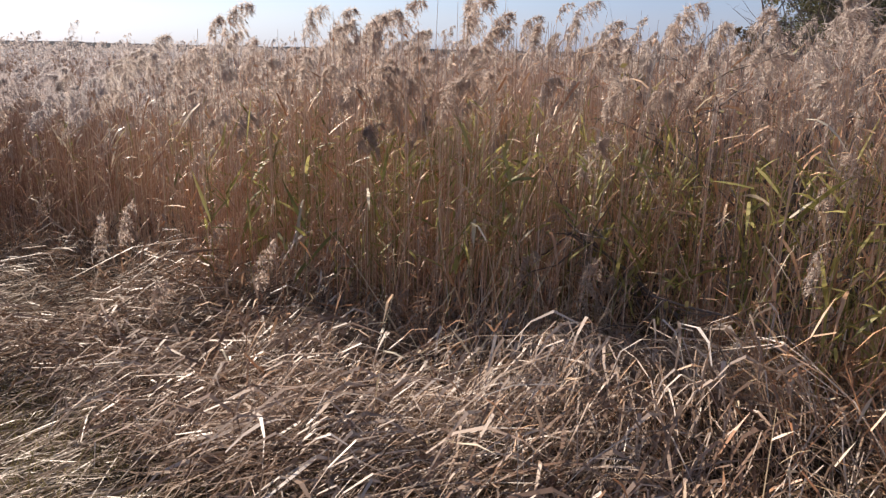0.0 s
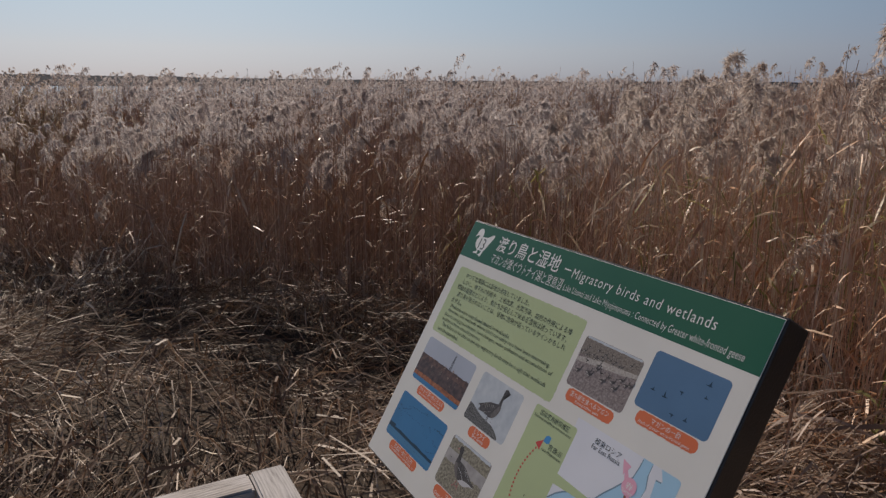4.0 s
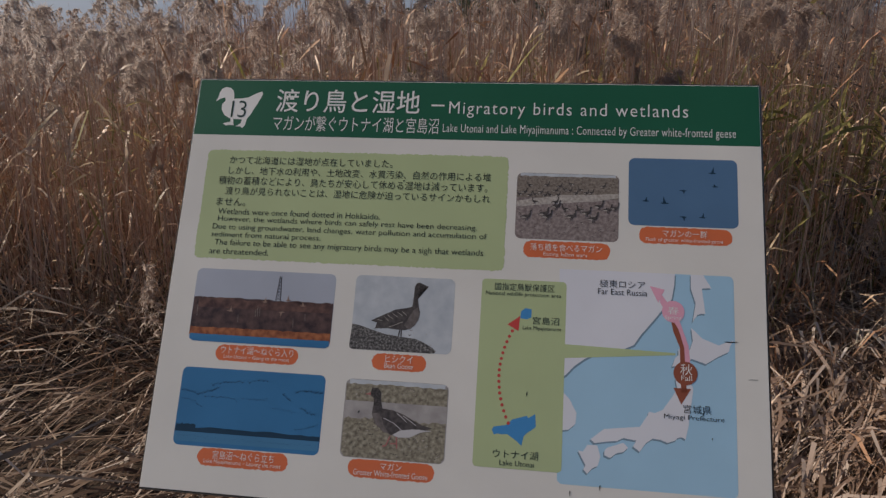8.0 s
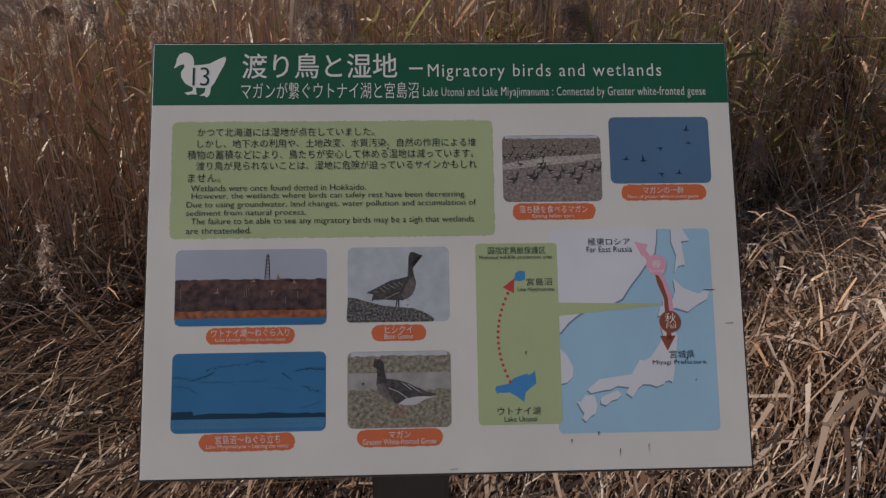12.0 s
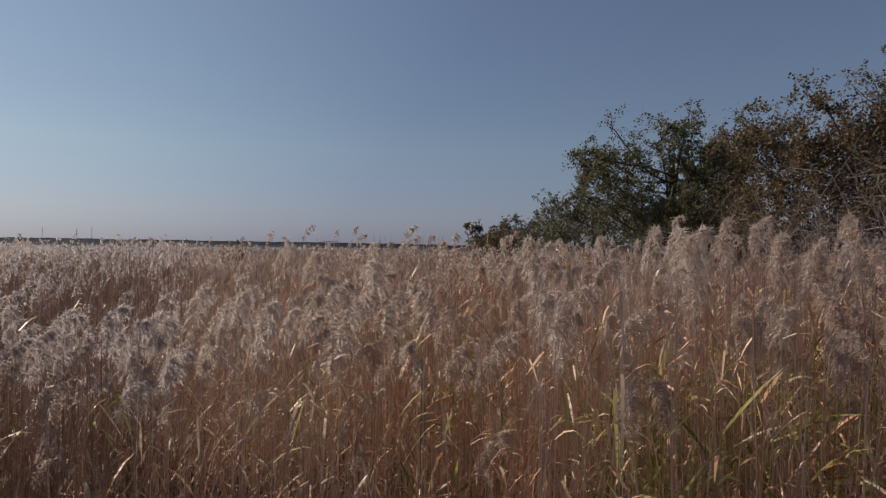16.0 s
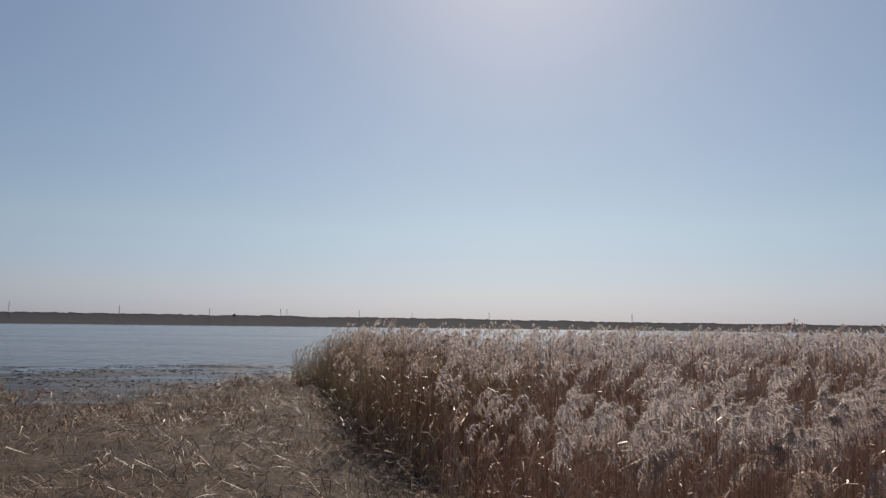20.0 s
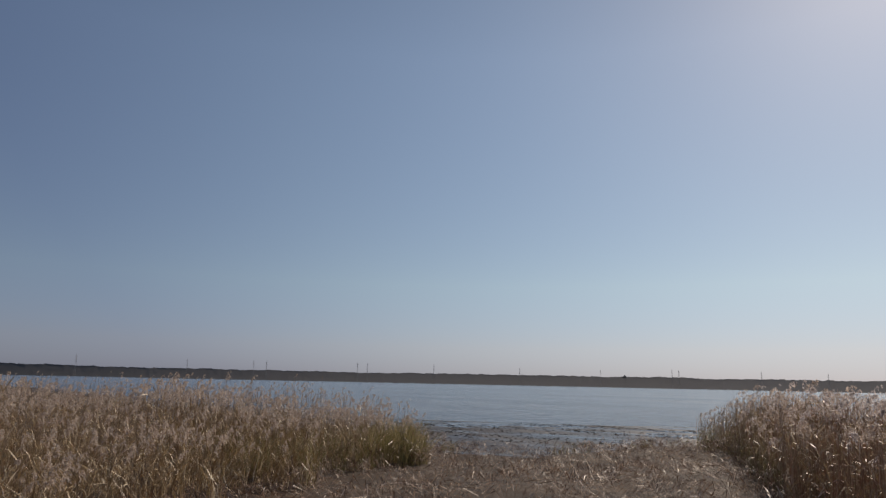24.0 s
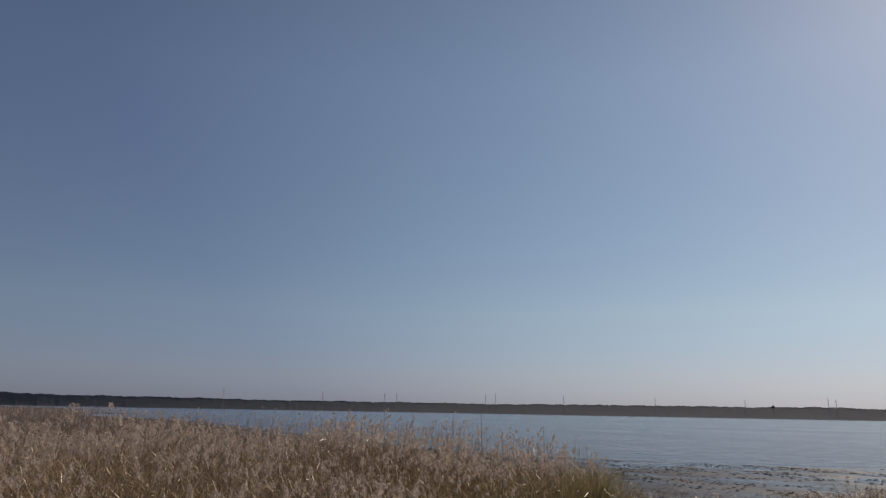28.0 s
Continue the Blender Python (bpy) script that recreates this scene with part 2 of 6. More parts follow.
def wet_mud():
    """Black lakeside mud: dull clods between slick wet films that mirror the sky."""
    m, N, L = shader("wet_mud")
    geo = N.new("ShaderNodeNewGeometry")
    mp = N.new("ShaderNodeMapping")
    mp.inputs["Scale"].default_value = (0.4, 1.0, 1.0)
    L.new(geo.outputs["Position"], mp.inputs[0])
    pool = N.new("ShaderNodeTexNoise")
    pool.inputs["Scale"].default_value, pool.inputs["Detail"].default_value = 0.55, 7
    L.new(mp.outputs[0], pool.inputs["Vector"])
    wet = ramp_node(N, [(0.36, (0.24, 0.24, 0.24)), (0.58, (0.56, 0.56, 0.56))])
    L.new(pool.outputs[0], wet.inputs[0])
    fine = N.new("ShaderNodeTexNoise")
    fine.inputs["Scale"].default_value, fine.inputs["Detail"].default_value = 9.0, 6
    L.new(geo.outputs["Position"], fine.inputs["Vector"])
    col = ramp_node(N, [(0.35, (0.018, 0.015, 0.015)), (0.6, (0.034, 0.029, 0.028)), (0.8, (0.060, 0.051, 0.047))])
    L.new(fine.outputs[0], col.inputs[0])
    b = N.new("ShaderNodeBsdfPrincipled")
    L.new(col.outputs[0], b.inputs["Base Color"])
    L.new(wet.outputs[0], b.inputs["Roughness"])
    b.inputs["Specular IOR Level"].default_value = 0.36
    bp = N.new("ShaderNodeBump")
    bp.inputs["Distance"].default_value = 0.03
    L.new(wet.outputs[0], bp.inputs["Strength"])
    L.new(fine.outputs[0], bp.inputs["Height"])
    L.new(bp.outputs[0], b.inputs["Normal"])
    o = N.new("ShaderNodeOutputMaterial")
    L.new(b.outputs[0], o.inputs[0])
    return m


def soil():
    """Dark peat with straw crumbs; the shore's bare mud is darker and wet."""
    m, N, L = shader("soil")
    geo = N.new("ShaderNodeNewGeometry")
    n1 = N.new("ShaderNodeTexNoise")
    n1.inputs["Scale"].default_value, n1.inputs["Detail"].default_value = 0.9, 6
    n2 = N.new("ShaderNodeTexNoise")
    n2.inputs["Scale"].default_value, n2.inputs["Detail"].default_value = 28, 6
    L.new(geo.outputs["Position"], n1.inputs["Vector"])
    L.new(geo.outputs["Position"], n2.inputs["Vector"])
    r1 = ramp_node(N, [(0.3, (0.028, 0.018, 0.012)), (0.55, (0.052, 0.033, 0.021)), (0.75, (0.090, 0.060, 0.038))])
    L.new(n1.outputs[0], r1.inputs[0])
    r2 = ramp_node(N, [(0.35, (0.5, 0.45, 0.4)), (0.65, (1.35, 1.25, 1.1))])
    L.new(n2.outputs[0], r2.inputs[0])
    mul = N.new("ShaderNodeMix")
    mul.data_type, mul.blend_type = "RGBA", "MULTIPLY"
    mul.inputs[0].default_value = 1
    L.new(r1.outputs[0], mul.inputs[6])
    L.new(r2.outputs[0], mul.inputs[7])
    b = N.new("ShaderNodeBsdfPrincipled")
    L.new(mul.outputs[2], b.inputs["Base Color"])
    b.inputs["Roughness"].default_value = 0.9
    bp = N.new("ShaderNodeBump")
    bp.inputs["Strength"].default_value, bp.inputs["Distance"].default_value = 0.8, 0.02
    L.new(n2.outputs[0], bp.inputs["Height"])
    L.new(bp.outputs[0], b.inputs["Normal"])
    o = N.new("ShaderNodeOutputMaterial")
    L.new(b.outputs[0], o.inputs[0])
    return m


STEM = leafy("reed_stem", [(0.0, (0.50, 0.295, 0.21)), (0.4, (0.65, 0.435, 0.325)), (0.75, (0.76, 0.58, 0.455)), (1.0, (0.86, 0.75, 0.64))], 0.03, 0.45, ((0.88, 0.74, 0.64), 0.7), 0.3)
# darker copies of STEM and BLADE: reeds seen against the sun, shade in colour
SHADED_STEM = leafy("shaded_reed_stem", [(0.0, (0.29, 0.165, 0.12)), (0.4, (0.41, 0.26, 0.195)), (0.75, (0.53, 0.38, 0.30)), (1.0, (0.68, 0.57, 0.49))], 0.03, 0.45, ((0.87, 0.76, 0.67), 0.7), 0.3)
SHADED_BLADE = leafy("shaded_reed_blade", [(0.0, (0.28, 0.16, 0.105)), (0.45, (0.41, 0.265, 0.18)), (0.8, (0.54, 0.40, 0.295)), (1.0, (0.74, 0.64, 0.53))], 0.10, 0.45, ((0.87, 0.76, 0.65), 0.6), 0.4)
BLADE = leafy("reed_blade", [(0.0, (0.45, 0.255, 0.16)), (0.45, (0.61, 0.405, 0.265)), (0.8, (0.72, 0.56, 0.41)), (1.0, (0.82, 0.72, 0.59))], 0.10, 0.45, ((0.88, 0.71, 0.59), 0.6), 0.40)
PALE = leafy("pale_blade", [(0.0, (0.50, 0.36, 0.22)), (0.6, (0.66, 0.54, 0.38)), (1.0, (0.80, 0.72, 0.58))], 0.3, 0.4, None, 0.5)
GREEN = leafy("green_blade", [(0.0, (0.20, 0.19, 0.065)), (0.5, (0.32, 0.30, 0.105)), (1.0, (0.50, 0.44, 0.18))], 0.45, 0.5)
WEST_STEM = leafy("olive_reed_stem", [(0.0, (0.26, 0.165, 0.105)), (0.5, (0.38, 0.265, 0.175)), (1.0, (0.54, 0.43, 0.32))], 0.06, 0.5, ((0.74, 0.67, 0.55), 0.45))
WEST_BLADE = leafy("olive_reed_blade", [(0.0, (0.24, 0.165, 0.09)), (0.4, (0.37, 0.27, 0.155)), (0.8, (0.51, 0.40, 0.265)), (1.0, (0.70, 0.59, 0.46))], 0.24, 0.45, ((0.74, 0.68, 0.52), 0.45), 0.45)
WEST_PLUME = leafy("dull_reed_plume", [(0.0, (0.42, 0.335, 0.28)), (0.5, (0.52, 0.43, 0.37)), (1.0, (0.64, 0.56, 0.50))], 0.55, 0.8, None, 0.1)
PLUME = leafy("reed_plume", [(0.0, (0.48, 0.41, 0.37)), (0.5, (0.595, 0.52, 0.475)), (1.0, (0.71, 0.645, 0.605))], 0.74, 0.8, ((0.87, 0.79, 0.74), 0.5), 0.1)
# cooler copy of PLUME: the tint of backlight put into the colour
BACKLIT_PLUME = leafy("backlit_reed_plume", [(0.0, (0.46, 0.415, 0.405)), (0.5, (0.58, 0.53, 0.52)), (1.0, (0.70, 0.66, 0.655))], 0.78, 0.8, ((0.88, 0.83, 0.81), 0.5), 0.1)
STRAW = leafy("dry_straw", [(0.0, (0.13, 0.08, 0.052)), (0.35, (0.28, 0.195, 0.14)), (0.75, (0.49, 0.39, 0.32)), (1.0, (0.78, 0.70, 0.63))], 0.15, 0.45, ((0.68, 0.56, 0.48), 1.1), 0.42)
PAPERY = leafy("papery_leaf", [(0.0, (0.20, 0.135, 0.10)), (0.3, (0.37, 0.275, 0.22)), (0.7, (0.54, 0.44, 0.375)), (1.0, (0.74, 0.66, 0.60))], 0.2, 0.42, ((0.66, 0.53, 0.45), 1.6), 0.42)
STRAW_BROWN = leafy("brown_straw", [(0.0, (0.13, 0.073, 0.047)), (0.45, (0.235, 0.15, 0.10)), (0.78, (0.37, 0.265, 0.19)), (0.92, (0.60, 0.49, 0.39)), (1.0, (0.76, 0.67, 0.56))], 0.2, 0.5, ((0.66, 0.54, 0.45), 0.55), 0.4)
# brown straw; dark strands and patches paint shaded gaps, pale ones lit tips
LAKE_STRAW = leafy("shade_mottled_lake_straw", [(0.0, (0.05, 0.026, 0.017)), (0.40, (0.13, 0.066, 0.038)), (0.62, (0.29, 0.175, 0.11)), (0.80, (0.54, 0.385, 0.265)), (1.0, (0.82, 0.68, 0.54))], 0.2, 0.5, ((0.50, 0.36, 0.29), 2.2), 0.4)
SEDGE = leafy("sedge_blade", [(0.0, (0.14, 0.125, 0.05)), (0.5, (0.24, 0.205, 0.09)), (1.0, (0.40, 0.335, 0.18))], 0.35, 0.5)
LEAF_GREEN = leafy("tree_leaf_green", [(0.0, (0.075, 0.08, 0.042)), (0.5, (0.115, 0.118, 0.062)), (0.85, (0.155, 0.145, 0.08)), (1.0, (0.19, 0.16, 0.092))], 0.42, 0.5)
LEAF_RUSSET = leafy("tree_leaf_russet", [(0.0, (0.10, 0.075, 0.046)), (0.5, (0.15, 0.108, 0.062)), (0.85, (0.195, 0.132, 0.075)), (1.0, (0.13, 0.122, 0.07))], 0.42, 0.5)
BARK = solid("bark", [(0.3, (0.05, 0.042, 0.036)), (0.7, (0.15, 0.13, 0.115))], 14, 0.9, 0, 0.01, (1, 1, 0.25))
TWIG = leafy("bare_twig", [(0.0, (0.10, 0.078, 0.07)), (0.5, (0.165, 0.135, 0.125)), (1.0, (0.27, 0.23, 0.21))], 0.0, 0.8)
WOOD = deck_wood()
WATER = lake_surface()
SOIL = soil()
MUD = wet_mud()
CLOD = solid("clod_mud", [(0.35, (0.016, 0.014, 0.013)), (0.6, (0.032, 0.027, 0.025)), (0.8, (0.055, 0.047, 0.042))], 9, 0.85, 0, 0.01, None, 40, 0.15)
CASE = solid("black_enamel", [(0.3, (0.012, 0.011, 0.011)), (0.7, (0.022, 0.020, 0.019))], 6, 0.35, 0, 0.0006, None, 300)
POST_PAINT = solid("dark_brown_paint", [(0.3, (0.016, 0.012, 0.010)), (0.7, (0.030, 0.022, 0.018))], 7, 0.42, 0, 0.0006, None, 250)
DULL_STEEL = solid("weathered_steel", [(0.3, (0.20, 0.19, 0.18)), (0.7, (0.34, 0.32, 0.31))], 60, 0.75, 0.0, 0.0008, None, 200, 0.2)
STEEL = solid("galvanised_steel", [(0.3, (0.42, 0.42, 0.41)), (0.7, (0.62, 0.62, 0.60))], 40, 0.38, 0.9)
# distance haze put into the blue-grey colour and the half translucency
FAR_HAZE_GREY = leafy("far_haze_grey", [(0.0, (0.128, 0.130, 0.138)), (0.5, (0.138, 0.140, 0.148)), (1.0, (0.148, 0.150, 0.156))], 0.5, 0.9)
CONCRETE = solid("pale_concrete", [(0.3, (0.30, 0.29, 0.28)), (0.7, (0.42, 0.41, 0.39))], 0.4, 0.85)
PYLON = solid("pylon_steel", [(0.3, (0.22, 0.22, 0.23)), (0.7, (0.32, 0.32, 0.33))], 0.5, 0.6, 0.3)


def print_ink(name, c, wear=0.06):
    """Printed vinyl under a dull clear film: slight fading and dust."""
    lo = tuple(max(0, v * (1 - wear)) for v in c)
    hi = tuple(min(1, v * (1 + wear * 0.5)) for v in c)
    return solid(name, [(0.3, lo), (0.7, hi)], 9, 0.32, 0, 0, None, None, 0.5, 6)


face_print = print_ink("print_cream", (0.74, 0.73, 0.69))
green_print = print_ink("print_green", (0.012, 0.115, 0.062))
ink_green_print = print_ink("print_dark_green", (0.010, 0.045, 0.035))
coast_print = print_ink("print_coast", (0.17, 0.27, 0.36))
white_print = print_ink("print_white", (0.80, 0.80, 0.78))
ink_print = print_ink("print_ink", (0.016, 0.02, 0.016))
pale_green_print = print_ink("print_pale_green", (0.455, 0.545, 0.30))
orange_print = print_ink("print_orange", (0.72, 0.17, 0.065))
sea_print = print_ink("print_sea", (0.36, 0.60, 0.78))
land_print = print_ink("print_land", (0.72, 0.74, 0.80))
lake_print = print_ink("print_lake", (0.05, 0.27, 0.58))
red_print = print_ink("print_red", (0.60, 0.07, 0.06))
pink_print = print_ink("print_pink", (0.80, 0.40, 0.52))
rust_print = print_ink("print_rust", (0.30, 0.085, 0.045))
photo_sky = print_ink("photo_sky", (0.42, 0.46, 0.54), 0.1)
photo_blue = print_ink("photo_blue", (0.09, 0.19, 0.33), 0.12)
photo_deep = print_ink("photo_deep_blue", (0.035, 0.19, 0.40), 0.15)
photo_wood = solid("photo_wood", [(0.35, (0.035, 0.02, 0.02)), (0.65, (0.12, 0.07, 0.06))], 110, 0.32)
photo_reed = solid("photo_reed", [(0.35, (0.20, 0.06, 0.025)), (0.65, (0.42, 0.15, 0.06))], 160, 0.32)
photo_grass = solid("photo_grass", [(0.3, (0.13, 0.105, 0.085)), (0.5, (0.22, 0.185, 0.155)), (0.7, (0.31, 0.265, 0.225))], 420, 0.32)
photo_straw = solid("photo_straw", [(0.3, (0.30, 0.265, 0.235)), (0.5, (0.42, 0.385, 0.35)), (0.7, (0.54, 0.50, 0.46))], 330, 0.32)
photo_pale = solid("photo_pale", [(0.3, (0.42, 0.47, 0.52)), (0.7, (0.56, 0.60, 0.64))], 60, 0.32)
photo_scrub = solid("photo_scrub", [(0.35, (0.06, 0.030, 0.026)), (0.65, (0.16, 0.085, 0.065))], 130, 0.32)
photo_buff = print_ink("photo_buff", (0.30, 0.20, 0.15))
photo_night = print_ink("photo_night_blue", (0.012, 0.045, 0.085), 0.2)
photo_mist = print_ink("photo_mist_blue", (0.06, 0.22, 0.40), 0.15)
photo_shingle = solid("photo_shingle", [(0.35, (0.035, 0.032, 0.03)), (0.5, (0.10, 0.095, 0.09)), (0.68, (0.30, 0.29, 0.28))], 480, 0.32)
photo_plumage = solid("photo_plumage", [(0.35, (0.045, 0.038, 0.036)), (0.65, (0.11, 0.095, 0.088))], 260, 0.32)
photo_breast = solid("photo_breast", [(0.35, (0.11, 0.092, 0.086)), (0.65, (0.19, 0.165, 0.155))], 200, 0.32)
photo_white = print_ink("photo_white", (0.56, 0.55, 0.56))
photo_flesh = print_ink("photo_flesh", (0.42, 0.15, 0.14))
photo_stone = solid("photo_stone", [(0.35, (0.30, 0.28, 0.275)), (0.65, (0.42, 0.40, 0.39))], 70, 0.32)
photo_meadow = solid("photo_meadow", [(0.3, (0.12, 0.10, 0.075)), (0.5, (0.25, 0.225, 0.165)), (0.7, (0.40, 0.37, 0.29))], 260, 0.32)
photo_ground = solid("photo_ground", [(0.3, (0.15, 0.115, 0.11)), (0.5, (0.25, 0.205, 0.195)), (0.7, (0.36, 0.31, 0.295))], 300, 0.32)
photo_dark = solid("photo_dark", [(0.35, (0.02, 0.018, 0.016)), (0.65, (0.10, 0.085, 0.075))], 500, 0.32)


# ---------------------------------------------------------------- mesh helpers
def link_bm(name, bm, material):
    me = bpy.data.meshes.new(name)
    bm.to_mesh(me)
    bm.free()
    me.materials.append(material)
    return new(name, me)


def part(name, bm, material, parent, label=""):
    ob = link_bm(name, bm, material)
    ob.parent = parent
    if label:
        tagged(ob, label)
    return ob


def holder(name, m, label, category, group="", kind=""):
    ob = new(name)
    ob.empty_display_size = 0.1
    ob.matrix_world = m
    return tagged(ob, label, category, group, kind)


def box_bm(x0, y0, z0, x1, y1, z1, bevel=0.004, segments=1):
    bm = bmesh.new()
    bmesh.ops.create_cube(bm, size=1)
    for v in bm.verts:
        v.co = Vector(((x0 + x1) / 2 + v.co.x * (x1 - x0), (y0 + y1) / 2 + v.co.y * (y1 - y0), (z0 + z1) / 2 + v.co.z * (z1 - z0)))
    if bevel:
        bmesh.ops.bevel(bm, geom=bm.edges[:], offset=bevel, segments=segments, affect="EDGES")
    return bm


def disc_bm(r, h, n=24, at=(0, 0, 0), bevel=0.0, r2=None):
    bm = bmesh.new()
    bmesh.ops.create_cone(bm, cap_ends=True, segments=n, radius1=r, radius2=r if r2 is None else r2, depth=h, matrix=Matrix.Translation(at))
    if bevel:
        bmesh.ops.bevel(bm, geom=[e for e in bm.edges if abs(e.verts[0].co.z - e.verts[1].co.z) < 1e-6], offset=bevel, segments=1, affect="EDGES")
    return bm


def flat_bm(points, z=0.0):
    bm = bmesh.new()
    bm.faces.new([bm.verts.new((x, y, z)) for x, y in points])
    bmesh.ops.triangulate(bm, faces=bm.faces[:])
    return bm


class Bag:
    """Collects strips of four-cornered faces and makes one mesh of them."""

    def __init__(self):
        self.v, self.f, self.t, self.n = [], [], [], 0

    def grid(self, V, closed=False):
        """V: (n, k, m, 3), rows of m points; neighbouring rows are joined."""
        n, k, m, _ = V.shape
        if not n:
            return
        i = np.arange(n * k * m).reshape(n, k, m) + self.n
        j = np.roll(i, -1, 2) if closed else i[:, :, 1:]
        a = i if closed else i[:, :, :-1]
        q = np.stack([a[:, :-1], j[:, :-1], j[:, 1:], a[:, 1:]], -1).reshape(-1, 4)
        self.v.append(V.reshape(-1, 3))
        self.f.append(q)
        self.n += n * k * m

    def points(self, A, B, C):
        """Single three-cornered slivers."""
        n = len(A)
        self.v.append(np.stack([A, B, C], 1).reshape(-1, 3))
        self.t.append(np.arange(n * 3).reshape(n, 3) + self.n)
        self.n += n * 3

    def ribbons(self, P, side):
        """P, side: (n, k, 3) middle lines and half widths."""
        self.grid(np.stack([P - side, P + side], 2))

    def tubes(self, P, r, sides=3):
        """P: (n, k, 3), r: (n, k); rings lie level."""
        a = np.arange(sides) * 2 * np.pi / sides
        ring = np.stack([np.cos(a), np.sin(a), 0 * a], -1)
        self.grid(P[:, :, None] + r[:, :, None, None] * ring, True)

    def limbs(self, P, r, sides=5):
        """P: (n, k, 3), r: (n, k); rings across the line."""
        d = np.gradient(P, axis=1)
        d /= np.linalg.norm(d, axis=-1, keepdims=True) + 1e-9
        h = np.where(np.abs(d[..., 2:3]) > 0.9, np.array([1.0, 0, 0]), np.array([0, 0, 1.0]))
        u = np.cross(d, h)
        u /= np.linalg.norm(u, axis=-1, keepdims=True) + 1e-9
        w = np.cross(d, u)
        a = np.arange(sides) * 2 * np.pi / sides
        self.grid(P[:, :, None] + r[:, :, None, None] * (np.cos(a)[:, None] * u[:, :, None] + np.sin(a)[:, None] * w[:, :, None]), True)

    def mesh(self, name, material, smooth=False):
        V = np.concatenate(self.v).astype(np.float32)
        F = np.concatenate(self.f).astype(np.int32) if self.f else np.empty((0, 4), np.int32)
        T = np.concatenate(self.t).astype(np.int32) if self.t else np.empty((0, 3), np.int32)
        me = bpy.data.meshes.new(name)
        me.vertices.add(len(V))
        me.vertices.foreach_set("co", V.ravel())
        me.loops.add(F.size + T.size)
        me.loops.foreach_set("vertex_index", np.concatenate([F.ravel(), T.ravel()]))
        me.polygons.add(len(F) + len(T))
        me.polygons.foreach_set("loop_start", np.concatenate([np.arange(len(F)) * 4, F.size + np.arange(len(T)) * 3]).astype(np.int32))
        me.polygons.foreach_set("use_smooth", np.full(len(F) + len(T), smooth))
        me.update(calc_edges=True)
        me.materials.append(material)
        return me

    def thing(self, name, material, parent=None, smooth=False):
        ob = new(name, self.mesh(name, material, smooth))
        ob.parent = parent
        return ob


rng = np.random.default_rng(7)


def unit(v):
    return v / (np.linalg.norm(v, axis=-1, keepdims=True) + 1e-9)


def value_noise(x, y, scale, seed=0):
    """Smooth noise 0..1 over the plan."""
    table = np.random.default_rng(100 + seed).random((257, 257))
    u, v = x * scale + 1000.3, y * scale + 1000.7
    i, j = np.floor(u).astype(int), np.floor(v).astype(int)
    a, b = u - i, v - j
    a, b = a * a * (3 - 2 * a), b * b * (3 - 2 * b)
    i, j = i % 256, j % 256
    return (table[i, j] * (1 - a) + table[i + 1, j] * a) * (1 - b) + (table[i, j + 1] * (1 - a) + table[i + 1, j + 1] * a) * b


def smooth(a, b, x):
    t = np.clip((x - a) / (b - a), 0, 1)
    return t * t * (3 - 2 * t)


# ---------------------------------------------------------------- plan
DECK_TOP = 0.31
WATER_LEVEL = -0.06
VIEW = np.array([-0.8, -0.6])               # about where the visitor stands


def reed_edge_x(y):
    """Edge of the great reed bed: reeds stand where x is greater."""
    return np.interp(y, [-12, -4, -3, -2, -1.2, -0.6, 0, 0.8, 1.7, 2.6, 3.6, 5, 8.6, 12.7, 22.3, 31],
                     [3.6, 2.9, 2.7, 2.4, 2.2, 2.05, 2.0, 1.95, 1.55, 0.7, -0.2, -1.15, -2.3, -3.42, -6.9, -8.5])


def reed_shore_y(x):
    """Lake side of the great reed bed: reeds stand where y is smaller."""
    return np.interp(x, [-8, -6.8, 0, 20, 60, 150, 400, 1500], [21, 22.4, 29, 47, 76, 126, 270, 900])


def west_edge_x(y):
    """Edge of the western reeds: reeds stand where x is smaller."""
    return np.interp(y, [-15, -4, 0, 3, 5.9, 7.7, 10, 12.5, 15.2, 17], [-7.8, -8.2, -8.6, -9.1, -9.8, -10.1, -10.9, -11.8, -13.0, -15])


def west_shore_y(x):
    return np.interp(-x, [11, 12.1, 14, 18, 25, 40, 80, 150, 400], [14, 15.3, 17.2, 20, 23, 26, 38, 60, 143])


def mud_edge_y(x):
    return np.interp(x, [-400, -150, -80, -40, -25, -14, -12, -10.4, -9.5, -9.1, -8.5, -7.6, -6.6, 0, 20, 60, 150, 400, 1500],
                     [145, 62, 39, 26.6, 23.4, 17.6, 15.2, 15.2, 15.6, 17.6, 20.0, 22.4, 23.2, 30, 48, 77, 127, 271, 905])


def water_edge_y(x):
    return np.interp(x, [-1600, -300, -150, -80, -40, -26, -21, -17, -13, -10, -6, 0, 20, 60, 150, 400, 1500],
                     [612, 115, 66, 42, 29, 27, 28.2, 30, 32, 34.7, 36.5, 38.5, 52, 81, 132, 277, 915])


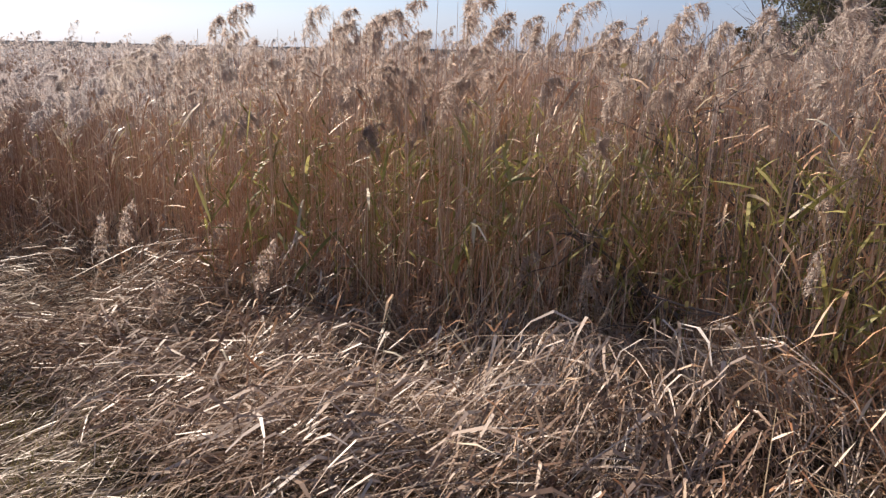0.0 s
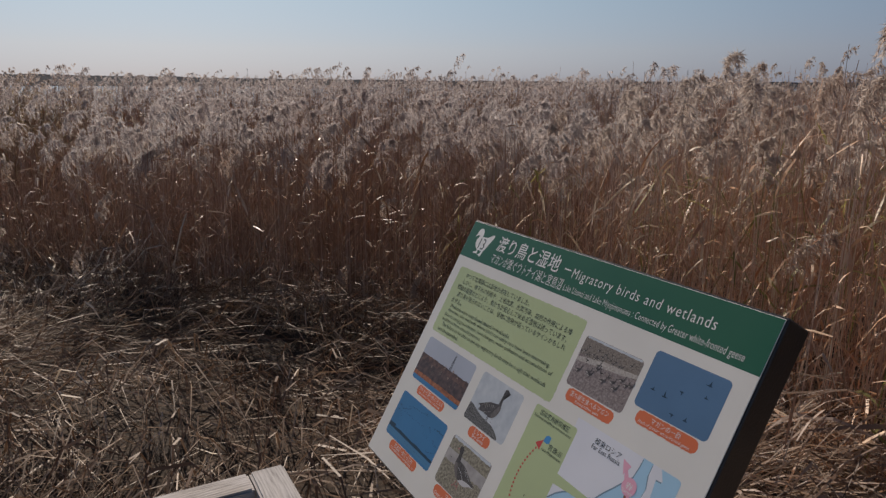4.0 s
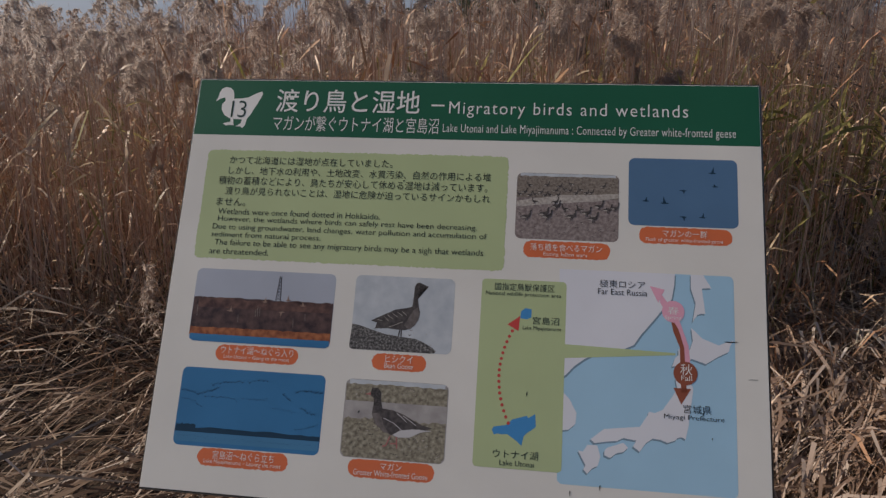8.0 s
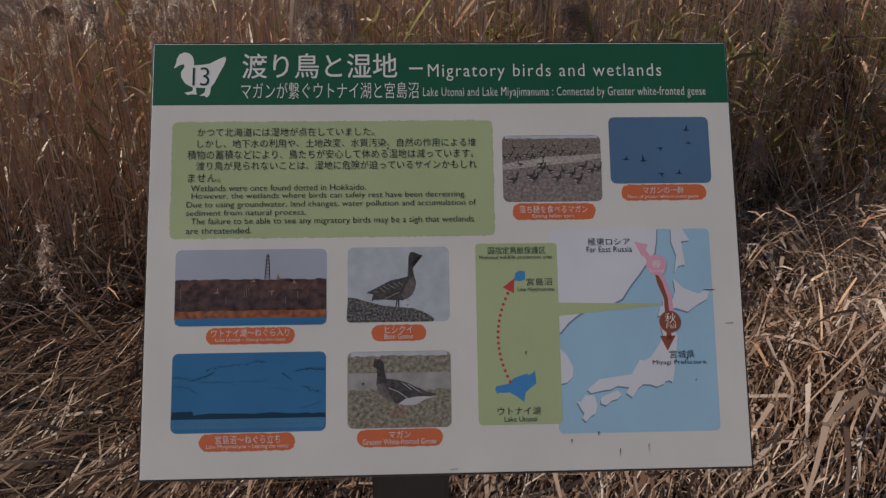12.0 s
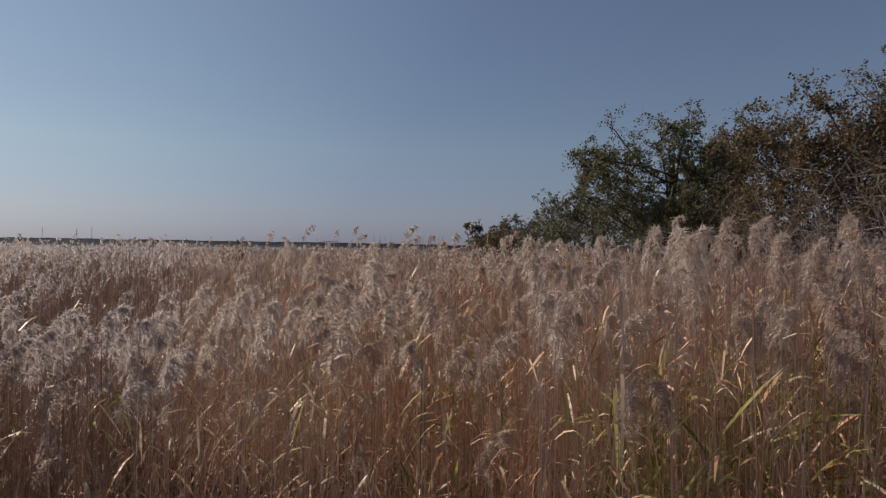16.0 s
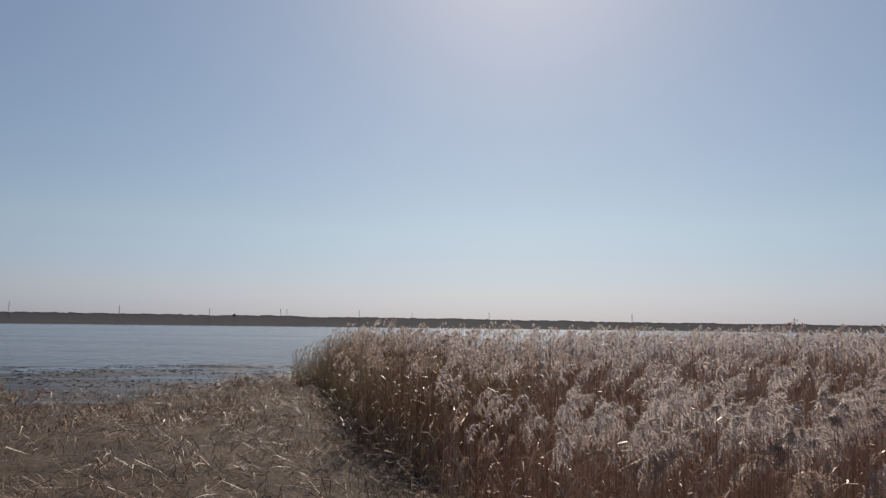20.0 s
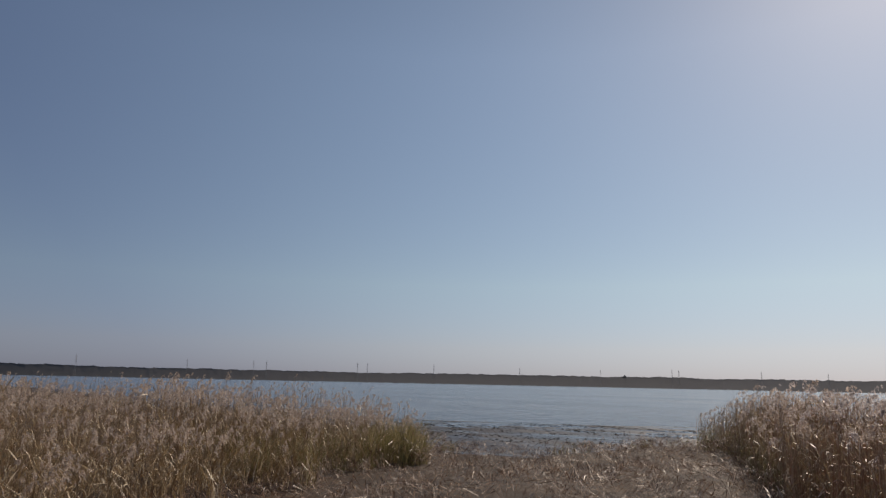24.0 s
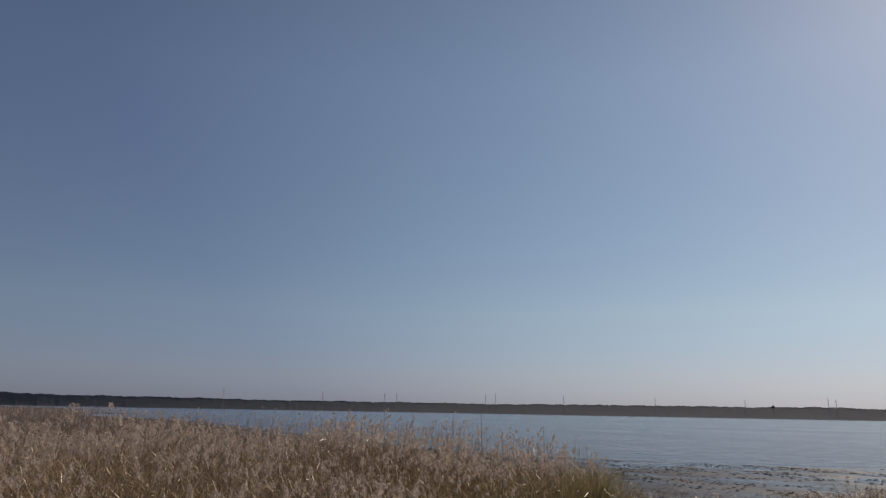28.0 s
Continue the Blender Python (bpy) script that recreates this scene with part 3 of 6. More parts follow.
def ground_z(x, y):
    m, w = mud_edge_y(x), water_edge_y(x)
    t = np.clip((y - m) / np.maximum(w - m, 0.5), 0, 1)
    lump = (value_noise(x, y, 1.1, 3) - 0.5) * 0.5 + (value_noise(x, y, 3.3, 4) - 0.5) * 0.3 + (value_noise(x, y * 2.2, 0.35, 5) - 0.5)
    near_mud = smooth(0, 0.08, t) * (1 - smooth(0.9, 1.0, t))
    z = -0.010 - 0.048 * t + near_mud * (lump * 0.075 - 0.004)
    z = z - 0.12 * smooth(0, 6, y - w) - 1.5 * smooth(3, 40, y - w)
    swell = (value_noise(x, y, 0.6, 1) - 0.5) * 0.10 * smooth(1.0, -1.5, y - m)
    return np.where(y < w, z + swell, z)


def in_great_bed(x, y):
    wob = (value_noise(x, y, 0.9, 11) - 0.5) * 0.9
    return (x > reed_edge_x(y) + wob) & (y < reed_shore_y(x) + wob)


def in_west_bed(x, y):
    wob = (value_noise(x, y, 0.8, 12) - 0.5) * 1.0
    return (x < west_edge_x(y) + wob) & (y < west_shore_y(x) + wob)


def reed_height(x, y):
    """Height of the stalks: chest high by the lake, over head height towards the thicket."""
    yaw = np.degrees(np.arctan2(x - VIEW[0], y - VIEW[1]))
    r = np.hypot(x - VIEW[0], y - VIEW[1])
    tall = smooth(38, 82, yaw) * (1 - smooth(9, 22, r))
    h = 1.14 + 0.32 * tall + 0.35 * smooth(5, 15, r)
    west = np.minimum(west_edge_x(y) - x, west_shore_y(x) - y)
    h = np.where(x < -7, 1.06 + 0.42 * smooth(0, 3.2, west), h)
    tip = np.minimum(reed_shore_y(x) - y, 3 * (x - reed_edge_x(y)))
    h = np.where((x >= -7) & (y > 12), h * (0.72 + 0.28 * smooth(0, 3, tip)), h)
    vary = np.where(x < -7, 0.70 + 0.54 * value_noise(x, y, 0.5, 22), 0.90 + 0.24 * value_noise(x, y, 0.45, 21))
    return h * vary


# ---------------------------------------------------------------- ground and lake
def axis(stops):
    out = [np.arange(a, b, s) for a, b, s in stops]
    return np.concatenate(out + [[stops[-1][1]]])


gx = axis([(-4000, -600, 850), (-600, -100, 100), (-100, -32, 8), (-32, -4, 0.22), (-4, 8, 0.5), (8, 60, 4), (60, 400, 34), (400, 4000, 600)])
gy = axis([(-4000, -400, 900), (-400, -40, 60), (-40, -8, 4), (-8, 13, 0.5), (13, 38, 0.17), (38, 80, 3), (80, 400, 32), (400, 4000, 600)])
GX, GY = np.meshgrid(gx, gy, indexing="ij")
GZ = ground_z(GX, GY)
earth = Bag()
earth.grid(np.stack([GX, GY, GZ], -1)[None])
ground = earth.thing("ground", SOIL, smooth=True)
ground.data.materials.append(MUD)
cx, cy = (GX[:-1, :-1] + GX[1:, 1:]) / 2, (GY[:-1, :-1] + GY[1:, 1:]) / 2
ground.data.polygons.foreach_set("material_index", (cy > mud_edge_y(cx) + (value_noise(cx, cy, 0.8, 8) - 0.5) * 1.4).astype(np.int32).ravel())
tagged(ground, "dark peaty ground with bare wet mud at the lakeside", "ground", kind="structure")

lake = Bag()
wx, wy = np.array([-4000, -600, -60, 30, 600, 4000.0]), np.array([10, 40, 120, 600, 4000.0])
LX, LY = np.meshgrid(wx, wy, indexing="ij")
lake.grid(np.stack([LX, LY, 0 * LX + WATER_LEVEL], -1)[None])
water = lake.thing("water", WATER)
tagged(water, "wide blue-grey lake with small wind ripples", "lake", kind="structure")


# ---------------------------------------------------------------- deck
def timber(name, x0, y0, z0, x1, y1, z1, parent, label="", bevel=0.006, material=None):
    """A squared timber with its long side along its own y axis, its edges worn."""
    c = Vector(((x0 + x1) / 2, (y0 + y1) / 2, (z0 + z1) / 2))
    a, b, h = x1 - x0, y1 - y0, z1 - z0
    turn = a > b
    if turn:
        a, b = b, a
    bm = box_bm(-a / 2, -b / 2, -h / 2, a / 2, b / 2, h / 2, bevel, 2)
    ob = part(name, bm, material or WOOD, parent, label)
    ob.matrix_world = Matrix.Translation(c) @ (Matrix.Rotation(math.pi / 2, 4, "Z") if turn else Matrix())
    return ob


DECK_W, DECK_L, PITCH = 4.42, 7.2, 0.2178
deck = holder("wooden_deck", pose(0, 0, 0), "weathered grey wooden viewing deck with low kerb timbers", "deck", kind="structure")
x_edges = [0.02] + [-0.059 - PITCH * k for k in range(1, 21)]
for k in range(20):
    a, b = x_edges[k + 1] + 0.006, x_edges[k] - 0.006
    for y0, y1 in ((-3.56, 0.15), (-DECK_L, -3.572)):
        timber("plank", a, y0, DECK_TOP - 0.042, b, y1 - 0.002 * (k % 3), DECK_TOP + 0.0012 * ((k * 7) % 3 - 1), deck, bevel=0.004)
DECK_X0 = x_edges[20]
for y in (-0.35, -1.75, -3.0, -3.566, -4.6, -5.8, -6.9):
    timber("joist", DECK_X0 + 0.02, y - 0.045, DECK_TOP - 0.16, -0.01, y + 0.045, DECK_TOP - 0.044, deck)
for y in (-0.35, -3.0, -5.8):
    for x in (DECK_X0 + 0.3, -2.2, -0.25):
        timber("foot_post", x - 0.06, y - 0.06, -0.15, x + 0.06, y + 0.06, DECK_TOP - 0.162, deck)
RAIL_TOP, RAIL_H = DECK_TOP + 0.168, 0.114


def kerb(x0, y0, x1, y1, blocks, along):
    k = holder("kerb_rail", pose((x0 + x1) / 2, (y0 + y1) / 2, DECK_TOP), "weathered grey squared timber kerb rail on short blocks", "rail", "deck kerb rails")
    timber("beam", x0, y0, RAIL_TOP - RAIL_H, x1, y1, RAIL_TOP, k, bevel=0.007)
    for b in blocks:
        if along == "x":
            timber("block", b - 0.12, y0 + 0.008, DECK_TOP + 0.002, b + 0.12, y1 - 0.008, RAIL_TOP - RAIL_H - 0.001, k)
        else:
            timber("block", x0 + 0.008, b - 0.12, DECK_TOP + 0.002, x1 - 0.008, b + 0.12, RAIL_TOP - RAIL_H - 0.001, k)
        cap = disc_bm(0.011, 0.003, 14, bevel=0.001)
        c = part("bolt_cap", cap, DULL_STEEL, k, "dull weathered steel bolt head")
        c.matrix_world = Matrix.Translation(((b if along == "x" else (x0 + x1) / 2), (b if along == "y" else (y0 + y1) / 2), RAIL_TOP + 0.0016))
    return k


kerb(-0.101, -3.50, 0.0, 0.055, (-0.35, -1.62, -3.1), "y")
kerb(-0.101, -DECK_L, 0.0, -3.505, (-3.9, -5.3, -6.8), "y")
kerb(-2.2, -0.042, -0.105, 0.055, (-0.36, -1.35, -1.95), "x")
kerb(DECK_X0, -0.042, -2.204, 0.055, (-2.5, -3.3, -4.1), "x")
kerb(DECK_X0, -DECK_L, DECK_X0 + 0.1, -0.046, (-0.6, -2.6, -4.6, -6.6), "y")
# the two timbers that carry the sign's foot
for y in (-1.16, -0.88):
    timber("outrigger", -0.9, y - 0.05, DECK_TOP - 0.215, 0.375, y + 0.05, DECK_TOP - 0.083, deck)
for y in (-1.16, -0.88):
    timber("foot_post", -0.78, y - 0.05, -0.15, -0.68, y + 0.05, DECK_TOP - 0.217, deck)


# ---------------------------------------------------------------- sign
SIGN_W, SIGN_H = 600.0, 438.0               # millimetres
sign = holder("information_sign", pose(0.19, -1.03, DECK_TOP - 0.083), "tilted printed information board on a dark steel post", "sign")
board_at = Matrix.Translation((0.0563, -1.0788, 0.8494 + DECK_TOP)) @ Matrix.Rotation(0.0157, 4, "Z")
tilt = 0.515
across, upward = Vector((0, -1, 0)), Vector((math.sin(tilt), 0, math.cos(tilt)))
outward = across.cross(upward)
BOARD = board_at @ Matrix((*[(across[i], upward[i], outward[i], 0) for i in range(3)], (0, 0, 0, 1)))


def on_board(ob):
    ob.matrix_world = BOARD
    return ob


def mm(u, v):
    return ((u - SIGN_W / 2) / 1000, (SIGN_H / 2 - v) / 1000)


def case_bm():
    """The board's shallow black case, its back edges chamfered."""
    w, h = 0.3025, 0.2215
    bm = bmesh.new()
    rows = [(w, h, -0.0015), (w, h, -0.044), (w - 0.02, h - 0.02, -0.060)]
    loops = [[bm.verts.new((sx * a, sy * b, z)) for sx, sy in ((-1, -1), (1, -1), (1, 1), (-1, 1))] for a, b, z in rows]
    bm.faces.new(loops[0])
    bm.faces.new(loops[-1][::-1])
    for p, q in zip(loops, loops[1:]):
        for i in range(4):
            bm.faces.new((p[i], q[i], q[(i + 1) % 4], p[(i + 1) % 4]))
    bmesh.ops.recalc_face_normals(bm, faces=bm.faces[:])
    bmesh.ops.bevel(bm, geom=bm.edges[:], offset=0.0015, segments=1, affect="EDGES")
    return bm


case = on_board(part("case", case_bm(), CASE, sign, "black enamelled metal case"))
face = on_board(part("face_panel", box_bm(-0.3, -0.219, -0.0012, 0.3, 0.219, 0.0, 0.0004), face_print, sign, "cream printed face"))


def rounded(u0, v0, u1, v1, r, n=5, ragged=0.0, seed=0):
    """Outline of a panel with rounded corners, in board metres; ragged: a torn-paper edge in millimetres."""
    pts = []
    for cu, cv, a0 in ((u1 - r, v1 - r, 0), (u0 + r, v1 - r, 90), (u0 + r, v0 + r, 180), (u1 - r, v0 + r, 270)):
        for i in range(n + 1):
            a = radians(a0 + 90 * i / n)
            pts.append((cu + r * math.cos(a), cv + r * math.sin(a)))
    if ragged:
        rnd = random.Random(seed)
        dense = []
        for (a, b), (c, d) in zip(pts, pts[1:] + pts[:1]):
            k = max(1, int(math.hypot(c - a, d - b) / 2.2))
            for i in range(k):
                dense.append((a + (c - a) * i / k + rnd.uniform(-ragged, ragged), b + (d - b) * i / k + rnd.uniform(-ragged, ragged)))
        pts = dense
    return pts


def print_shape(name, pts, material, parent=None, level=1, label=""):
    """Printed flat on the face; level: order of the inks, a few hundredths of a millimetre apart."""
    bm = flat_bm([mm(*p) for p in pts], 0.00005 * level)
    bmesh.ops.recalc_face_normals(bm, faces=bm.faces[:])
    if bm.faces[:][0].normal.z < 0:
        bmesh.ops.reverse_faces(bm, faces=bm.faces[:])
    return on_board(part(name, bm, material, parent or face, label))


def print_text(words, u0, v0, u1, v1, material, level=6, thin=0.004, space=1.0):
    data = bpy.data.curves.new("lettering", "FONT")
    data.body = words
    data.resolution_u = 3
    data.offset = -thin
    data.space_character = space
    tmp = bpy.data.objects.new("lettering", data)
    scene.collection.objects.link(tmp)
    bpy.context.view_layer.update()
    me = bpy.data.meshes.new_from_object(tmp.evaluated_get(bpy.context.evaluated_depsgraph_get()))
    bpy.data.objects.remove(tmp)
    co = np.empty(len(me.vertices) * 3)
    me.vertices.foreach_get("co", co)
    co = co.reshape(-1, 3)
    lo, hi = co.min(0), co.max(0)
    a, b = mm(u0, v1), mm(u1, v0)
    co[:, 0] = a[0] + (co[:, 0] - lo[0]) / (hi[0] - lo[0]) * (b[0] - a[0])
    co[:, 1] = a[1] + (co[:, 1] - lo[1]) / (hi[1] - lo[1]) * (b[1] - a[1])
    co[:, 2] = 0.00005 * level
    me.vertices.foreach_set("co", co.ravel())
    me.materials.clear()
    me.materials.append(material)
    me.update()
    ob = new("lettering", me)
    ob.parent = face
    return on_board(ob)


def ellipse(u, v, a, b, n=20, turn=0.0):
    c, s = math.cos(turn), math.sin(turn)
    return [(u + a * math.cos(t) * c - b * math.sin(t) * s, v + a * math.cos(t) * s + b * math.sin(t) * c) for t in (2 * math.pi * i / n for i in range(n))]


print_shape("header_band", [(0.6, 0.6), (599.4, 0.6), (599.4, 65.5), (0.6, 65.5)], green_print, None, 1, "dark green title band")
print_shape("dash", [(263.9, 26), (278.1, 26), (278.1, 28), (263.9, 28)], white_print, None, 3)
# the white emblem with its number
print_shape("emblem", [(21.2, 26.5), (23.6, 19.9), (24.2, 15.5), (26.6, 11.2), (31.2, 8.9), (36.6, 10), (40.2, 13.5), (41.6, 18.7), (41.6, 22.8), (50.2, 22.4), (58.2, 21.1), (66.2, 16.6), (73.2, 13.7), (74.6, 16.6), (73.2, 21.1), (67.2, 33.2), (63.2, 41.5), (59.8, 46), (59.2, 49.8), (58.6, 53.9), (55.8, 57.6), (53.2, 55.6), (47.8, 55.6), (53.2, 51.8), (54.2, 47.3), (44.2, 46.8), (44.8, 51.8), (45.8, 54.3), (39.2, 53.9), (36.6, 54.9), (32.8, 52.2), (41.2, 50.2), (40.8, 46.6), (33.2, 42.5), (29.2, 36.3), (28.6, 30.1), (32.2, 24.9), (31.4, 21.8), (28.2, 22.4), (25.2, 23.8)], white_print, None, 2)
print_shape("text_panel", rounded(21.5, 83, 349.6, 204, 6, 5, 0.7, 1), pale_green_print, None, 1, "pale green text panel with a rough edge")
CAPTIONS = [(60, 293.4, 147.4, 309.6), (223.6, 292.7, 278.1, 308.9), (55.8, 395.9, 148.7, 412.6), (209.1, 394.7, 293.1, 411.5), (368.3, 171.3, 453.7, 188.4), (481.8, 152.5, 570.1, 169.2)]
for i, c in enumerate(CAPTIONS):
    print_shape("caption_band", rounded(*c, 7.8, 5, 0.5, i), orange_print, None, 1, "orange caption band with a rough edge")
rnd = random.Random(5)


def photo(u0, v0, u1, v1, sky_material):
    return print_shape("photograph", rounded(u0, v0, u1, v1, 6), sky_material, None, 1)


def strip(name, u0, u1, top, v1, material, rough_edge=0.8, level=2):
    pts = [(u0 + 0.3, v1), (u1 - 0.3, v1)]
    n = 24
    for i in range(n + 1):
        u = u1 - 0.3 + (u0 - u1 + 0.6) * i / n
        pts.append((u, top + rnd.uniform(-rough_edge, rough_edge)))
    print_shape(name, pts, material, None, level)


def specks(u0, v0, u1, v1, n, size, material=photo_dark, level=4):
    """Tiny dark marks scattered over a photograph."""
    bm = bmesh.new()
    for i in range(n):
        u, v, s = rnd.uniform(u0, u1), rnd.uniform(v0, v1), size * rnd.uniform(0.6, 1.3)
        vs = [bm.verts.new((*mm(u + a * s, v + b * s), 0.00005 * level)) for a, b in ((-1, -0.35), (0, 0.1), (1, -0.5), (0.2, 0.55))]
        bm.faces.new(vs[::-1])
    bmesh.ops.recalc_face_normals(bm, faces=bm.faces[:])
    tagged(on_board(part("photo_mark", bm, material, face)), kind="stuff")


photo(28.6, 215.3, 179, 291.2, photo_sky)
strip("photo_wood", 28.6, 179, 245.5, 281, photo_wood, 0.9)
strip("photo_wood", 34, 176, 246.5, 256, photo_scrub, 1.6, 2.5)
strip("photo_reed", 28.6, 179, 276.5, 285, photo_reed, 0.5, 3)
strip("photo_water", 29.5, 178.2, 283.8, 289.4, photo_deep, 0.15, 4)
print_shape("photo_water", [(31, 289.3), (177, 289.3), (174, 291.1), (34, 291.1)], photo_deep, None, 4)


def bar(u0, v0, u1, v1, w, material, level, name="photo_line"):
    """A thin printed line."""
    n = math.hypot(u1 - u0, v1 - v0) + 1e-6
    a, b = (v1 - v0) / n * w / 2, -(u1 - u0) / n * w / 2
    return print_shape(name, [(u0 + a, v0 + b), (u1 + a, v1 + b), (u1 - a, v1 - b), (u0 - a, v0 - b)], material, None, level)


# lattice mast over the wood
bar(119.2, 220, 117.2, 245.6, 0.7, photo_dark, 3)
bar(120.9, 220, 122.4, 245.6, 0.7, photo_dark, 3)
for k in range(7):
    v = 221 + 3.5 * k
    bar(119.1 - 0.27 * k, v, 121.1 + 0.19 * k, v + 3.2, 0.45, photo_dark, 3.2)
    bar(121.1 + 0.19 * k, v, 119.1 - 0.27 * k, v + 3.2, 0.45, photo_dark, 3.3)
# pale bare trunks in the wood
for u, v, h in ((99, 252, 11), (101.5, 254, 8), (97, 256, 7), (79, 262, 8), (138, 263, 9), (34, 254, 12), (150, 258, 7)):
    bar(u, v, u + 0.6, v + h, 0.5, photo_grass, 3)


def flying_bird(u, v, k, material, level, up=1, turn=1):
    """Silhouette on the wing: body, neck and one raised or lowered wing."""
    body = [(-5, 0.2), (-2.2, -0.6), (0.6, -0.9), (3.2, -0.3), (4.4, 0.1), (2.6, 0.8), (0, 1.0), (-2.6, 0.5)]
    wing = [(-1.4, -0.2), (0.2, -4.2), (1.2, -7.0), (1.5, -3.4), (1.9, -0.2)]
    print_shape("photo_bird", [(u + turn * a * k, v + b * k) for a, b in body], material, None, level)
    print_shape("photo_bird", [(u + turn * a * k, v + up * b * k) for a, b in wing], material, None, level + 0.1)


for u, v, k, up, turn in ((106, 247.6, 0.75, 1, 1), (131, 244.8, 0.75, 1, -1), (147, 249.6, 0.75, 1, -1), (125, 257.3, 0.75, -1, -1), (70, 258.6, 0.75, 1, 1)):
    flying_bird(u, v, k, photo_buff, 5, up, turn)
photo(28.1, 317.9, 178.6, 394.9, photo_deep)


def trail(u0, v0, u1, v1, n, sag, size=1.0):
    """A drawn-out flock as a string of tiny marks."""
    bm = bmesh.new()
    for i in range(n):
        t = i / n
        k = size * rnd.uniform(0.7, 1.3)
        u, v = u0 + (u1 - u0) * t + rnd.uniform(-0.6, 0.6), v0 + (v1 - v0) * t + sag * math.sin(math.pi * t) + rnd.uniform(-0.9, 0.9)
        bm.faces.new([bm.verts.new((*mm(u + a * k, v + b * k), 0.0002)) for a, b in ((-1.5, -0.9), (0, 0.35), (1.7, -1.0), (0.1, 0.95))])
    bmesh.ops.recalc_face_normals(bm, faces=bm.faces[:])
    tagged(on_board(part("photo_mark", bm, photo_night, face)), kind="stuff")


trail(30, 341, 48, 344, 9, -1, 0.9)
trail(48, 344, 70, 336, 10, 0.5, 1.2)
trail(62, 334, 96, 330, 9, -2, 1.3)
trail(100, 329, 124, 329, 5, -3, 1.5)
trail(150, 336, 177, 335, 15, -1, 1.2)
trail(56, 347, 92, 349, 12, -2, 0.9)
trail(96, 346, 124, 344, 8, 1, 0.9)
trail(136, 338, 146, 345, 6, 0, 1.1)
trail(32, 349, 56, 358, 11, -2, 0.8)
trail(128, 353, 152, 356, 10, 0, 0.7)
trail(156, 351, 172, 357, 12, 1, 1.0)
trail(152, 372, 176, 366, 14, 1, 0.7)
trail(33, 385, 172, 386, 46, 1, 0.5)
trail(48, 388, 160, 387, 26, -1, 0.45)
strip("photo_shore", 28.1, 178.6, 377, 381.6, photo_night, 1.1)
strip("photo_shore", 29, 50, 374.5, 380, photo_night, 1.2, 2.4)
strip("photo_water", 28.8, 177.9, 381.8, 391, photo_mist, 0.2, 2.2)
photo(199.9, 214.6, 302, 289.9, photo_pale)
print_shape("photo_bank", [(200.2, 264.8), (209.2, 266.2), (221.2, 269.8), (235.2, 273.5), (251.2, 275.3), (265.2, 276.4), (275.2, 280), (283.2, 284.5), (286.8, 287.3), (285.2, 289.6), (281.2, 290), (202.2, 290), (199.6, 288.6), (198.8, 286.1)], photo_shingle, None, 2)
specks(201, 266, 262, 288, 34, 1.6, photo_dark, 2.6)
specks(204, 268, 285, 288, 26, 1.1, photo_straw, 2.8)
print_shape("photo_bird", [(275.2, 223.4), (270.8, 221.8), (266.2, 219.6), (262.8, 220.6), (261.2, 224.1), (260.8, 233.2), (260, 244.4), (255.2, 246), (243.2, 248.3), (229.2, 255.2), (218.8, 260.7), (225.2, 262.1), (223.8, 268.2), (237.2, 267.4), (245.2, 268.2), (255.2, 268.4), (262.2, 264.8), (267.2, 257.2), (268.4, 250.5), (266.4, 243.4), (265.2, 236.3), (265.4, 228.7), (268.2, 225.7)], photo_plumage, None, 3)
print_shape("photo_bird", [(258.4, 267.8), (264.2, 262.9), (267.2, 256.8), (268, 250.7), (266.2, 244.2), (261.6, 247.9), (257.2, 256), (253.2, 263.7)], photo_breast, None, 3.3)
print_shape("photo_bird", [(275.2, 223.4), (270.8, 221.8), (266.2, 219.6), (262.8, 220.6), (261.2, 224.1), (260.8, 235.2), (265.2, 235.2), (265.4, 228.7), (268.2, 225.7)], photo_dark, None, 3.4)
for a in ((248.2, 274.9, 249.2, 268.2), (250.8, 274.9, 250.8, 268.2)):
    bar(*a, 1.2, photo_dark, 3.1)
for a in ((225.2, 259.3, 230.8, 259.9), (235.2, 254.0, 241.2, 257.6), (240.2, 252.1, 246.4, 256.0), (245.2, 250.7, 251.2, 254.4), (243.2, 264.1, 251.6, 260.1), (237.2, 266.2, 245.2, 263.3), (232.2, 256.0, 237.2, 260.1), (250.2, 249.9, 255.2, 253.6)):
    bar(*a, 0.5, photo_straw, 3.6)
photo(199.6, 319, 302.2, 393.7, photo_stone)
strip("photo_sky", 203, 299, 319.4, 324, photo_pale, 0.3, 1.5)
strip("photo_field", 200.2, 301.6, 323.5, 340, photo_meadow, 1.0, 2)
strip("photo_field", 200.2, 301.6, 356.5, 388, photo_meadow, 1.6, 2)
print_shape("photo_field", [(200.2, 387.9), (301.6, 387.9), (298, 393.2), (204, 393.2)], photo_meadow, None, 2)
specks(203, 360, 299, 391, 60, 1.5, photo_dark, 2.4)
specks(203, 358, 299, 391, 50, 1.4, photo_straw, 2.6)
specks(203, 326, 299, 338, 26, 1.3, photo_straw, 2.7)
print_shape("photo_bird", [(229, 335.5), (229, 342.7), (228, 351), (231.5, 360.3), (240.7, 367.6), (253, 371.3), (265.3, 370.1), (276.5, 365.9), (288.2, 361.4), (277.5, 358.9), (269.4, 355.2), (259.1, 350), (248.9, 346.9), (238.2, 345.8), (236.2, 338.6), (235.6, 330.3), (232.5, 326.6), (226.3, 326.6), (225.3, 330.7), (225.3, 334)], photo_plumage, None, 4)
